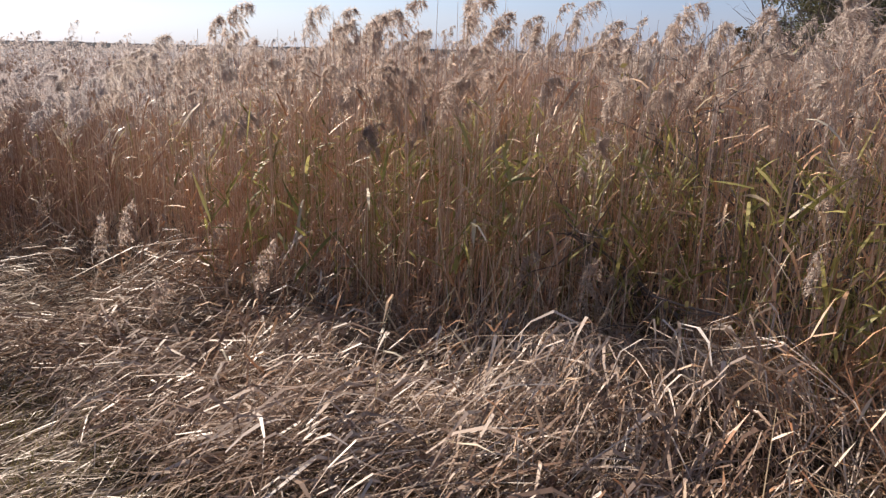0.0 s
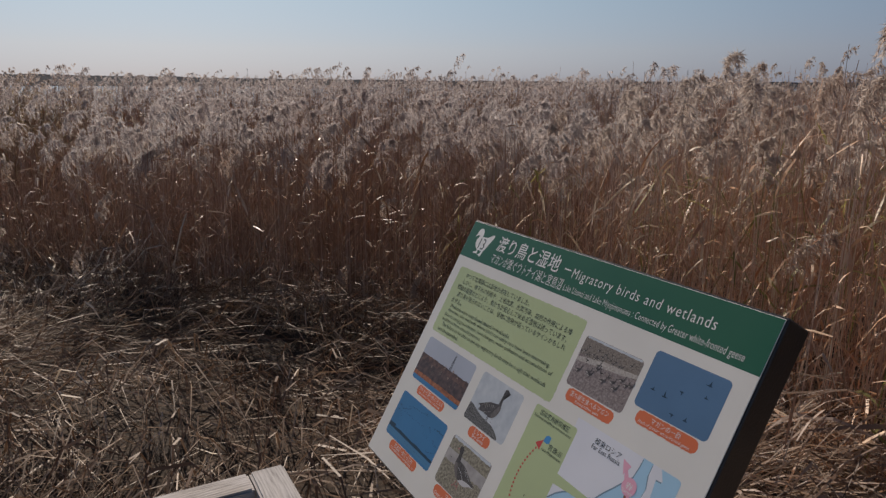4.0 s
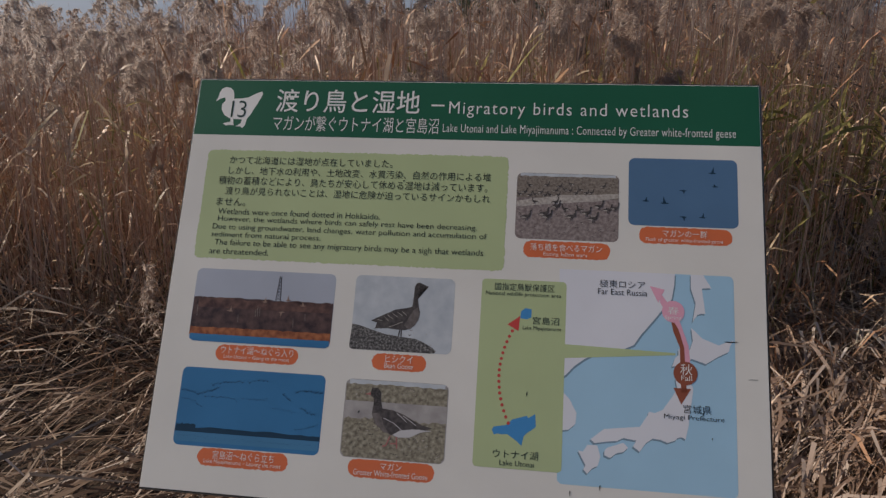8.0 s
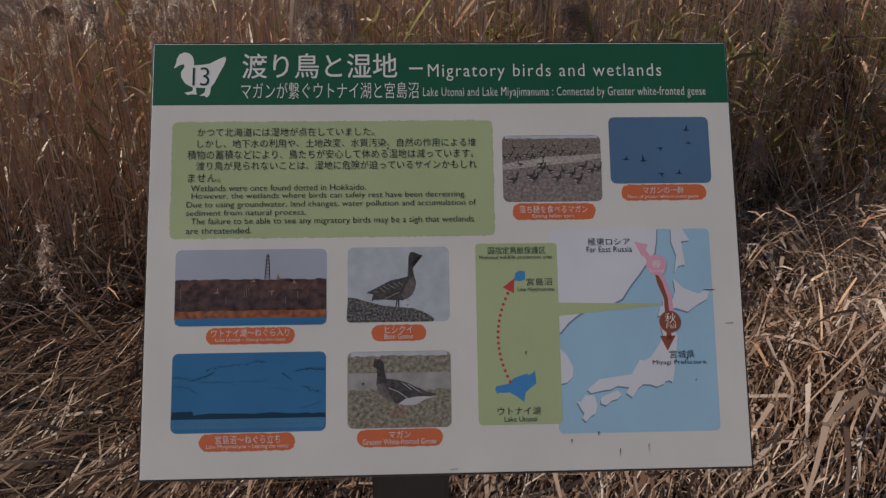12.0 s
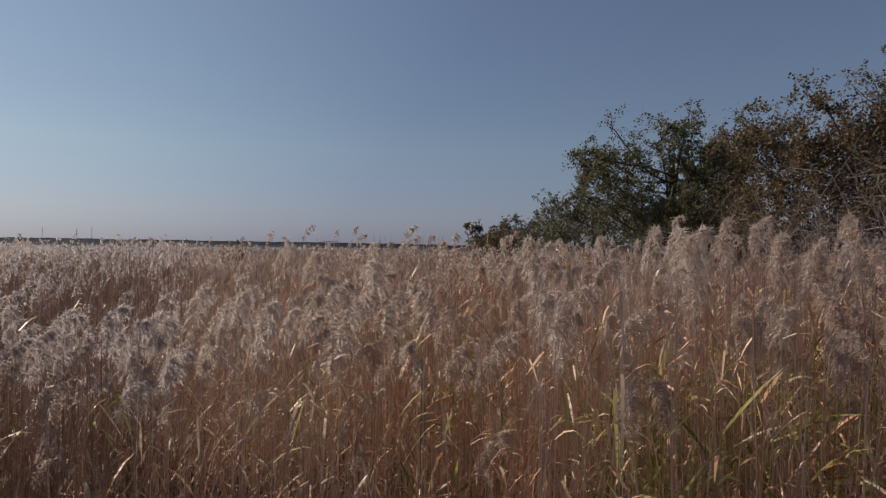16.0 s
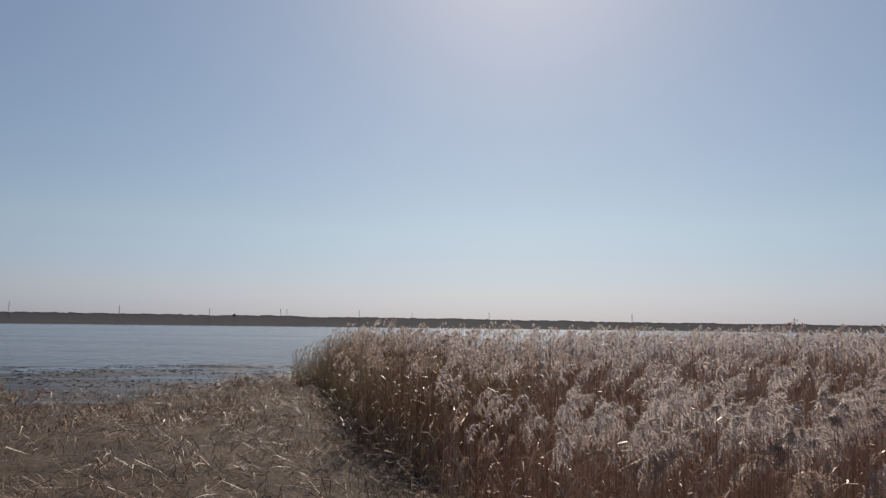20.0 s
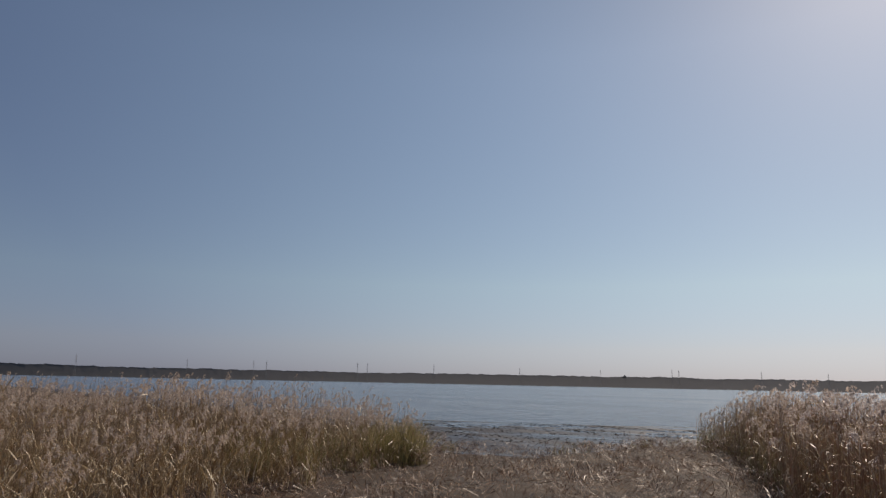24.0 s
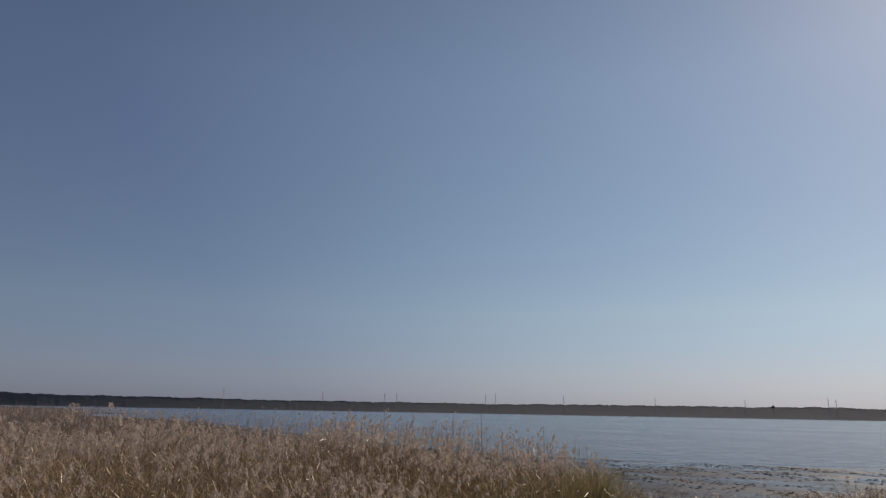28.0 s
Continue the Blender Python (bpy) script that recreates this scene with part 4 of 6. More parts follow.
print_shape("photo_bird", [(288.2, 363.9), (277.5, 365.9), (267.3, 371.3), (256, 372.1), (249.9, 370.1), (257.1, 365.5), (269.4, 363.4)], photo_white, None, 4.4)
print_shape("photo_bird", [(228, 351), (231.5, 360.3), (240.7, 367.6), (246.8, 369.2), (240.7, 361.4), (238.2, 354.1), (234.5, 350)], photo_breast, None, 4.3)
print_shape("photo_bird", [(219.8, 333.2), (225.1, 331.1), (225.9, 333.8)], photo_flesh, None, 4.4)
print_shape("photo_bird", [(229, 336.5), (229.2, 343.8), (235.8, 343.8), (235.6, 330.3), (232.5, 326.6), (226.3, 326.6), (225.3, 330.7), (225.3, 334)], photo_dark, None, 4.5)
for a in ((239.9, 354.7, 250.5, 358.9), (250.5, 358.9, 259.1, 365.5), (259.1, 365.5, 276.5, 363.4), (259.1, 351.4, 272.4, 359.7), (253.0, 349.4, 263.2, 357.2)):
    bar(*a, 0.6, photo_white, 4.7)
for a in ((247.9, 371.3, 244.4, 380.4), (254.0, 371.7, 255.4, 382.5), (255.4, 377.9, 248.1, 378.3), (244.4, 380.4, 241.1, 381.2)):
    bar(*a, 1.3, photo_flesh, 3.8)
photo(359, 99.7, 461.6, 169.6, photo_ground)
strip("photo_sky", 362, 458.6, 100.0, 103.2, photo_pale, 0.2, 2)
strip("photo_field", 359.4, 461.2, 103, 126, photo_grass, 0.6, 2.2)
print_shape("photo_road", [(359.3, 130), (405, 122.5), (440, 121), (461.3, 119.5), (461.3, 124), (440, 128), (400, 131.5), (359.3, 136)], photo_straw, None, 3)


def standing_bird(u, v, k, turn, level):
    """A goose on the ground: body, neck and head, pale rear, legs."""
    body = [(-6, -0.5), (-2.5, -2.6), (2, -3.0), (3.6, -4.4), (3.9, -7.4), (5.0, -8.4), (6.6, -7.5), (5.2, -6.8), (5.0, -3.6), (4.2, -0.6), (1.5, 0.8), (-2, 0.6)]
    print_shape("photo_bird", [(u + turn * a * k, v + b * k) for a, b in body], photo_plumage, None, level)
    print_shape("photo_bird", [(u + turn * a * k, v + b * k) for a, b in ((-5.4, -0.3), (-1.6, -0.9), (0.5, 0.5), (-2, 0.7))], photo_straw, None, level + 0.3)
    for a in (-0.2, 1.3):
        bar(u + turn * a * k, v + 0.4 * k, u + turn * a * k, v + 3.4 * k, 0.6 * k, photo_dark, level - 0.2)


for i, (u, v) in enumerate([(362.4, 123.1), (366.7, 120.7), (371.9, 124.4), (378.3, 123.1), (383.4, 120.7), (387.4, 124), (393.3, 123.1), (398.1, 118.6), (400.5, 123.1), (408, 117), (412.4, 118.2), (418.4, 120.7), (423.5, 117), (428.9, 120.3), (433.8, 119.8), (372.3, 113.5), (389.2, 112.9), (402.1, 114.1), (414, 111.4), (445.7, 112.9)]):
    standing_bird(u, v, 0.55, 1 if i % 3 else -1, 4)
for u, v, k, turn in ((369.3, 147.4, 1, 1), (387.2, 143.7, 0.95, 1), (390.6, 146.4, 1, 1), (399.1, 135.5, 0.9, 1), (409.0, 138.1, 0.75, -1), (414.4, 145.8, 1, 1), (423.5, 138.1, 0.7, -1), (429.5, 141.6, 0.95, 1), (436.2, 147.4, 1, 1), (441.8, 134.2, 0.9, 1), (450.7, 137.5, 0.85, 1), (457.7, 135.5, 0.8, 1), (378.3, 131.0, 0.6, -1), (398.1, 131.0, 0.7, 1)):
    standing_bird(u, v, k, turn, 5)
specks(362, 132, 458, 166, 60, 1.2, photo_dark, 3.4)
specks(362, 132, 458, 166, 40, 1.2, photo_straw, 3.2)
specks(362, 105, 458, 120, 40, 1.2, photo_dark, 3.2)
photo(471, 80.8, 576.5, 151.3, photo_blue)
for u, v, k, up, turn in ((552.5, 95.0, 0.95, 1, 1), (554.9, 109.0, 0.76, 0.6, -1), (524.2, 113.9, 0.855, -0.7, 1), (487.8, 125.8, 0.855, 0.7, 1), (506.3, 127.5, 0.95, 1.1, -1), (524.2, 141.2, 0.855, -0.7, 1), (542.6, 141.2, 0.8075, 0.9, 1)):
    flying_bird(u, v, k, photo_night, 2, up, turn)
# the two maps
print_shape("map_sea", rounded(408.4, 199.1, 570.4, 402.5, 5), sea_print, None, 1)
def land(points, rim=-0.9):
    """Pale land over the soft dark rim that the print gives its coast."""
    print_shape("coast", [(u + rim, v + 1.6) for u, v in points], coast_print, None, 1.6)
    print_shape("map_land", points, land_print, None, 2)


land([(404.9, 199), (515.8, 199), (515.2, 210), (512.8, 224), (502.5, 236.6), (495.1, 246.4), (484.7, 259), (477.3, 270.2), (468.5, 274.4), (453.7, 277.2), (441.9, 280), (430, 287), (421.2, 294), (413.8, 302.5), (407.9, 305.3)], 1.0)
land([(410.8, 317.9), (418.2, 324.9), (425, 337.5), (424.1, 347.3), (418.2, 352.9), (410.8, 354.3)])
land([(530.6, 199), (542.4, 199), (549.8, 211.4), (540.9, 212.2), (543.9, 236.6), (540.3, 236.6), (536.5, 238), (532, 245), (535, 226.8), (530.6, 212.8)])
land([(530.6, 250.6), (540.9, 260.4), (555.7, 266), (560.1, 263.8), (569.6, 260.4), (566.1, 266), (564.6, 271.6), (554.2, 277.2), (543.9, 284.2), (530.6, 280), (520.2, 287), (512.8, 288.4), (515.8, 280), (518.7, 277.2), (518.7, 271.6), (529.1, 271.6), (532, 263.2)])
land([(520.2, 292.6), (527.6, 296.9), (532, 308.1), (530.6, 319.3), (529.1, 327.7), (527.6, 341.7), (524.7, 354.3), (521.1, 352.4), (517.3, 353.5), (515.8, 355.7), (508.4, 358.5), (502.5, 356.3), (495.1, 355.7), (489.2, 359.9), (483.3, 368.3), (477.3, 364.1), (480.3, 358.5), (468.5, 357.1), (462.6, 360.2), (453.7, 361.3), (441.9, 363.6), (438.3, 360.2), (450.7, 350.1), (471.4, 347.3), (483.3, 345.9), (490.6, 334.7), (491.5, 331.3), (496.6, 332.4), (504, 329.1), (512.8, 316.5), (517.3, 308.1), (515.8, 299.7)])
land([(453.7, 366.9), (468.5, 361.3), (472.9, 365.5), (468.5, 369.7), (462.6, 371.1), (456.6, 375.9), (451.3, 373.9), (451.3, 369.7)])
land([(427.1, 371.1), (431.5, 372), (435.9, 365.5), (444.8, 365.5), (447.8, 375.3), (445.4, 383.7), (440.4, 386.5), (435.9, 391.6), (432.4, 387.9), (434.2, 383.7), (430.6, 377.6)])
print_shape("map_panel", rounded(328.9, 212.2, 412.3, 392.7, 4), pale_green_print, None, 2.4, "pale green map panel")
print_shape("map_pointer", [(411, 273), (516, 275.5), (516, 277.5), (411, 286.5)], pale_green_print, None, 2.7)
print_shape("map_lake", [(369, 243), (373, 240), (379, 241), (379, 249), (374, 251), (368, 250)], lake_print, None, 3)
print_shape("map_lake", [(345.8, 358), (347.2, 355.2), (359.1, 352.9), (365, 347.3), (378.3, 343.1), (379.8, 345.1), (386.3, 340.9), (387.2, 352.9), (379.8, 358.5), (376.2, 361.9), (374.4, 371.1), (369.4, 366.9), (360.5, 361.3), (354.6, 361.9), (350.8, 361.3), (347.8, 362.7)], lake_print, None, 3)
for i in range(17):
    t = i / 16
    u = 361 * (1 - t) ** 2 + 2 * 339 * t * (1 - t) + 361 * t * t
    print_shape("dot", ellipse(u, 351 + (263 - 351) * t, 1.6, 1.6, 10), red_print, None, 4)
print_shape("arrow_head", [(368, 248), (367, 263), (356, 257)], red_print, None, 4)
print_shape("arrow", [(500, 216), (507, 225), (520, 245), (528, 268), (530, 290), (524, 290), (522, 268), (514, 247), (502, 228)], pink_print, None, 3)
print_shape("arrow_head", [(492, 212), (506, 215), (500, 228)], pink_print, None, 4)
print_shape("arrow", [(511, 240), (519, 253), (524, 270), (526, 312), (521, 312), (520, 270), (514, 255)], rust_print, None, 4)
print_shape("arrow_head", [(514, 308), (530, 308), (521, 323)], rust_print, None, 4)
print_shape("season_disc", ellipse(514, 236, 10.5, 10.5, 28), pink_print, None, 5)
print_shape("season_disc", ellipse(525, 294, 11, 11, 28), rust_print, None, 5)
# small scratches in the film
for u, v, a, b in ((561, 262, 12, 0.9), (582, 296, 8, 0.4), (447, 402, 1.0, 4), (468, 420, 0.6, 6), (497, 416, 0.5, 7), (420, 409, 0.8, 4), (540, 330, 1.2, 4), (548, 352, 0.7, 2), (377, 322, 0.7, 4), (214, 350, 1.5, 2), (300, 434, 7, 0.3), (240, 112, 1.5, 1.5)):
    print_shape("scratch", [(u, v), (u + a, v - b * 0.4), (u + a * 1.02 + 0.4, v - b * 0.4 + 0.4), (u + a * 0.4, v + b), (u, v + 0.5)], ink_print, None, 6)
print_text("渡り鳥と湿地", 91.3, 10.4, 251.5, 37.5, white_print, thin=-0.006)
print_text("Migratory birds and wetlands", 283.4, 22.3, 529.7, 40.6, white_print, thin=0.003, space=1.16)
print_text("マガンが繋ぐウトナイ湖と宮島沼", 90.4, 41.7, 273.4, 59.4, white_print)
print_text("Lake Utonai and Lake Miyajimanuma : Connected by Greater white-fronted geese", 278.1, 47.6, 576.1, 60.1, white_print, thin=0.006, space=1.06)
print_text("かつて北海道には湿地が点在していました。", 46.9, 89.7, 227.4, 98.7, ink_print, thin=0.003)
print_text("しかし、地下水の利用や、土地改変、水質汚染、自然の作用による堆", 47.3, 101.6, 331.9, 110.6, ink_print, thin=0.003)
print_text("積物の蓄積などにより、鳥たちが安心して休める湿地は減っています。", 37.5, 113.0, 328.9, 122.5, ink_print, thin=0.003)
print_text("渡り鳥が見られないことは、湿地に危険が迫っているサインかもしれ", 46.5, 124.9, 332.2, 133.8, ink_print, thin=0.003)
print_text("ません。", 38.5, 137.2, 71.0, 146.1, ink_print, thin=0.003)
print_text("Wetlands were once found dotted in Hokkaido.", 41.8, 149.1, 218.7, 155.5, ink_print, thin=0.005)
print_text("However, the wetlands where birds can safely rest have been decreasing.", 42.7, 157.4, 320.4, 165.0, ink_print, thin=0.005)
print_text("Due to using groundwater, land changes, water pollution and accumulation of", 37.9, 166.2, 330.7, 173.8, ink_print, thin=0.005)
print_text("sediment from natural process.", 37.7, 174.8, 157.7, 182.3, ink_print, thin=0.005)
print_text("The failure to be able to see any migratory birds may be a sigh that wetlands", 42.6, 183.1, 328.2, 191.3, ink_print, thin=0.005)
print_text("are threatended.", 37.9, 192.7, 103.0, 199.0, ink_print, thin=0.005)
print_text("ウトナイ湖〜ねぐら入り", 65.5, 294.5, 142.3, 302.3, white_print)
print_text("Lake Utonai ~ Going to the roost", 69.6, 303.4, 138.6, 307.9, white_print)
print_text("ヒシクイ", 237.0, 293.8, 264.6, 301.1, white_print)
print_text("Bean Goose", 236.5, 301.6, 265.2, 306.7, white_print)
print_text("宮島沼〜ねぐら立ち", 71.5, 397.6, 134.4, 405.6, white_print)
print_text("Lake Miyajimanuma ~ Leaving the roost", 63.1, 406.1, 142.2, 411.0, white_print)
print_text("マガン", 240.5, 396.4, 261.5, 402.9, white_print)
print_text("Greater White-fronted Goose", 214.7, 403.9, 287.0, 409.3, white_print)
print_text("落ち穂を食べるマガン", 375.3, 173.7, 445.6, 181.3, white_print)
print_text("Eating fallen ears", 388.5, 182.5, 431.4, 187.2, white_print)
print_text("マガンの一群", 504.2, 154.9, 546.6, 162.1, white_print)
print_text("Flock of greater white-fronted geese", 488.1, 163.3, 561.6, 168.0, white_print)
print_text("国指定鳥獣保護区", 341.8, 215.7, 400.5, 223.2, ink_print)
print_text("National wildlife protection area", 333.1, 224.3, 407.2, 229.5, ink_print)
print_text("宮島沼", 380.3, 248.0, 406.1, 255.5, ink_print)
print_text("Lake Miyajimanuma", 371.0, 257.2, 408.2, 262.3, ink_print)
print_text("ウトナイ湖", 347.8, 375.7, 390.3, 383.4, ink_print)
print_text("Lake Utonai", 354.4, 385.0, 386.8, 389.9, ink_print)
print_text("極東ロシア", 444.1, 207.8, 487.6, 215.4, ink_print)
print_text("Far East Russia", 442.7, 216.6, 489.6, 222.4, ink_print)
print_text("宮城県", 522.8, 322.7, 548.0, 330.6, ink_print)
print_text("Miyagi Prefecture", 505.3, 332.2, 559.6, 337.8, ink_print)
print_text("春", 508.8, 231.3, 519.2, 238.8, white_print)
print_text("Spring", 506.2, 240.0, 521.8, 244.6, white_print)
print_text("秋", 520.3, 285.3, 531.3, 295.6, white_print)
print_text("Fall", 521.1, 296.1, 530.9, 300.7, white_print)
print_text("13", 40.6, 25.2, 57.6, 44.8, ink_green_print, thin=0.010, space=0.85)


# post, bracket, foot plate
POST = (0.112, 0.212, -1.085, -0.985)


def post_bm():
    """Square tube whose top is cut to the slope of the board."""
    z0 = DECK_TOP - 0.083 + 0.010
    bm = box_bm(POST[0], POST[2], z0, POST[1], POST[3], DECK_TOP + 0.9, 0.006, 2)
    for v in bm.verts:
        if v.co.z > DECK_TOP + 0.5:
            v.co.z += (v.co.x - (POST[0] + POST[1]) / 2) / math.tan(tilt)
    return bm


p = part("post", post_bm(), POST_PAINT, sign, "dark brown painted square steel post")
p.matrix_world = Matrix()
on_board(part("bracket", box_bm(-0.085, -0.10, -0.0675, 0.105, 0.14, -0.0605, 0.002), CASE, sign, "black steel mounting plate"))
plate_z = DECK_TOP - 0.083
b = part("foot_plate", box_bm(0.062, -1.185, plate_z, 0.262, -0.865, plate_z + 0.009, 0.002), POST_PAINT, sign)
b.matrix_world = Matrix()


def gusset_bm():
    """Triangular stiffener with its top cut square, standing out along x."""
    bm = bmesh.new()
    prof = ((0, 0), (0.052, 0), (0.052, 0.035), (0.016, 0.115), (0, 0.115))
    rows = [[bm.verts.new((a, y, z)) for a, z in prof] for y in (-0.0045, 0.0045)]
    bm.faces.new(rows[0])
    bm.faces.new(rows[1][::-1])
    for i in range(5):
        bm.faces.new((rows[0][i], rows[1][i], rows[1][(i + 1) % 5], rows[0][(i + 1) % 5]))
    bmesh.ops.recalc_face_normals(bm, faces=bm.faces[:])
    return bm


px, py = (POST[0] + POST[1]) / 2, (POST[2] + POST[3]) / 2
for turn, gx0, gy0 in ((0, POST[1], py), (180, POST[0], py), (90, px - 0.035, POST[3]), (90, px + 0.035, POST[3]), (-90, px - 0.035, POST[2]), (-90, px + 0.035, POST[2])):
    g = part("gusset", gusset_bm(), POST_PAINT, sign)
    g.matrix_world = pose(gx0, gy0, plate_z + 0.0092, 0, 0, turn)
for x in (0.085, 0.239):
    for y in (-1.16, -0.89):
        bm = disc_bm(0.016, 0.003, 20)
        w = part("washer", bm, STEEL, sign, "bright steel washer")
        w.matrix_world = Matrix.Translation((x, y, plate_z + 0.0108))
        n = part("nut", disc_bm(0.011, 0.010, 6, bevel=0.0015), STEEL, w)
        n.matrix_world = Matrix.Translation((x, y, plate_z + 0.0175))
        s = part("stud", disc_bm(0.005, 0.016, 10), STEEL, w)
        s.matrix_world = Matrix.Translation((x, y, plate_z + 0.0305))


# weathered flecks, crumbs and fallen leaf scraps on the boards
rnd = random.Random(11)
flecks = Bag()
fx = np.array([rnd.uniform(DECK_X0 + 0.12, -0.12) for _ in range(700)])
fy = np.array([rnd.uniform(-4.5, -0.06) for _ in range(700)])
fa = np.array([rnd.uniform(0, 6.28) for _ in range(700)])
fs = np.array([0.0025 + 0.011 * rnd.random() ** 3 for _ in range(700)])
keep = np.abs(((-0.059 - fx) / PITCH) % 1 - 0.5) < 0.44
fx, fy, fa, fs = fx[keep], fy[keep], fa[keep], fs[keep]
fc = np.stack([fx, fy, 0 * fx + DECK_TOP + 0.003], -1)
fu = np.stack([np.cos(fa), np.sin(fa), 0.15 * np.sin(fa * 3)], -1) * fs[:, None]
fw = np.stack([-np.sin(fa), np.cos(fa), 0.3 * np.cos(fa * 5)], -1) * fs[:, None] * 0.45
flecks.grid(np.stack([fc - fu, fc - fw, fc + fw, fc + fu], 1).reshape(-1, 2, 2, 3))
tagged(flecks.thing("debris", PALE), "small pale crumbs and straw scraps scattered on the deck", "debris", kind="stuff")


# ---------------------------------------------------------------- reeds
LEAN = np.array([0.86, -0.12, 0.0])         # the wind has set the plumes over to this side


def sample(n, r0, r1, test, centre=VIEW, power=0.5):
    """n points between two distances, evenly over the plan, that pass the test."""
    out = []
    count = 0
    tries = 0
    while count < n and tries < 60:
        tries += 1
        u, a = rng.random(n * 2), rng.random(n * 2) * 2 * np.pi
        r = np.sqrt(r0 ** 2 + u * (r1 ** 2 - r0 ** 2)) if power == 0.5 else r0 * (r1 / r0) ** u
        x, y = centre[0] + r * np.cos(a), centre[1] + r * np.sin(a)
        ok = test(x, y)
        out.append(np.stack([x[ok], y[ok]], -1))
        count += int(ok.sum())
    return np.concatenate(out)[:n]


def hvec(n):
    a = rng.random(n) * 2 * np.pi
    return np.stack([np.cos(a), np.sin(a), 0 * a], -1)


def stalk_lines(xy, h, k):
    """Gently bent stalks: (n, k, 3), and the direction in which each leans."""
    n = len(xy)
    base = np.concatenate([xy, ground_z(xy[:, 0], xy[:, 1])[:, None] - 0.03], 1)
    lean = LEAN * 0.5 + hvec(n) * 0.8
    amount = (rng.normal(0, 1, n) ** 2 * 0.085 + 0.02) * h
    amount = np.where(rng.random(n) < 0.15, amount + rng.uniform(0.2, 0.6, n) * h, amount)
    s = np.linspace(0, 1, k)
    P = base[:, None] + np.stack([0 * s, 0 * s, s], -1)[None] * h[:, None, None]
    P[:, :, 2] -= (amount ** 2 / (2.2 * h))[:, None] * (s ** 2)[None]
    P = P + (lean * amount[:, None])[:, None] * (s ** 1.2)[None, :, None] + (hvec(n) * (0.014 * h[:, None]))[:, None] * np.sin(s * 3.1)[None, :, None]
    return P, unit(lean)


def add_leaves(bag, P, per, length, width, k, lo=0.15, hi=0.97, droop=1.0):
    n = len(P)
    idx = np.repeat(np.arange(n), per)
    s = rng.uniform(lo, hi, len(idx))
    seg = s * (P.shape[1] - 1)
    i = np.minimum(seg.astype(int), P.shape[1] - 2)
    f = (seg - i)[:, None]
    at = P[idx, i] * (1 - f) + P[idx, i + 1] * f
    m = len(idx)
    out = unit(hvec(m) + LEAN * 0.35)
    ln = length * rng.uniform(0.5, 1.25, m)
    up = rng.uniform(-0.9, 1.3, m)
    t = np.linspace(0, 1, k)
    bend = droop * rng.uniform(0.0, 1.1, m)
    Q = at[:, None] + ln[:, None, None] * (out[:, None] * (t * 0.55)[None, :, None] + np.array([0, 0, 1.0]) * (up[:, None] * t - bend[:, None] * t ** 2)[:, :, None] * 0.7)
    side = unit(np.cross(out, np.array([0, 0, 1.0])) + 0.5 * rng.normal(0, 1, (m, 3)))
    wprof = width * np.array([0.7, 1.0, 0.75, 0.1])[np.linspace(0, 3, k).astype(int)]
    bag.ribbons(Q, side[:, None] * (wprof[None, :] * rng.uniform(0.6, 1.2, m)[:, None])[:, :, None] * 0.5)


def add_plumes(bag, tip, lean, size, branches, hairs, bw, hw, kb=3):
    """Feathery nodding panicles: an arching axis with drooping branchlets that carry silky hairs."""
    n = len(tip)
    up = np.array([0, 0, 1.0])
    wind = unit(lean * 0.45 + LEAN * 0.9 + 0.35 * hvec(n))

    def axis_at(s):
        return tip[:, None] + size[:, None, None] * (up * (s * 1.04 - 0.54 * s ** 2)[..., None] + wind[:, None] * (0.10 * s + 0.42 * s ** 2)[..., None])

    s = np.sort(rng.random((n, branches)) ** 0.85, 1) * 0.98
    start = axis_at(s)
    out = rng.normal(0, 1, (n, branches, 3))
    out[..., 2] = out[..., 2] * 0.35
    out = unit(out) * 0.62 + wind[:, None] * 0.45
    ln = size[:, None] * (0.15 + 0.27 * np.sin(np.pi * np.clip(s * 0.80 + 0.18, 0, 1))) * rng.uniform(0.6, 1.15, (n, branches))
    t = np.linspace(0, 1, kb)
    P = start[:, :, None] + ln[:, :, None, None] * (out[:, :, None] * (t * 0.62)[None, None, :, None] + up * (0.22 * t - 0.80 * t ** 2)[None, None, :, None])
    side = unit(np.cross(out, up) + 0.6 * rng.normal(0, 1, out.shape))
    prof = np.linspace(1.0, 0.25, kb)
    m = n * branches
    bag.ribbons(P.reshape(m, kb, 3), (side[:, :, None] * prof[None, None, :, None] * bw * 0.5).reshape(m, kb, 3))
    if hairs:
        u = rng.uniform(0.12, 1.0, (m, hairs))
        o, l, st = out.reshape(m, 3), ln.reshape(m), start.reshape(m, 3)
        at = st[:, None] + l[:, None, None] * (o[:, None] * (u * 0.62)[..., None] + up * (0.22 * u - 0.80 * u ** 2)[..., None])
        d = rng.normal(0, 1, (m, hairs, 3)) * 0.42 + o[:, None] * 0.75 + np.array([0, 0, 1.0]) * (0.22 - 1.5 * u)[..., None] * 0.8
        hl = np.repeat(size, branches)[:, None, None] * rng.uniform(0.06, 0.13, (m, hairs, 1))
        end = at + unit(d) * hl
        sd = unit(rng.normal(0, 1, at.shape)) * hw * 0.5
        bag.points((at - sd).reshape(-1, 3), (at + sd).reshape(-1, 3), end.reshape(-1, 3))



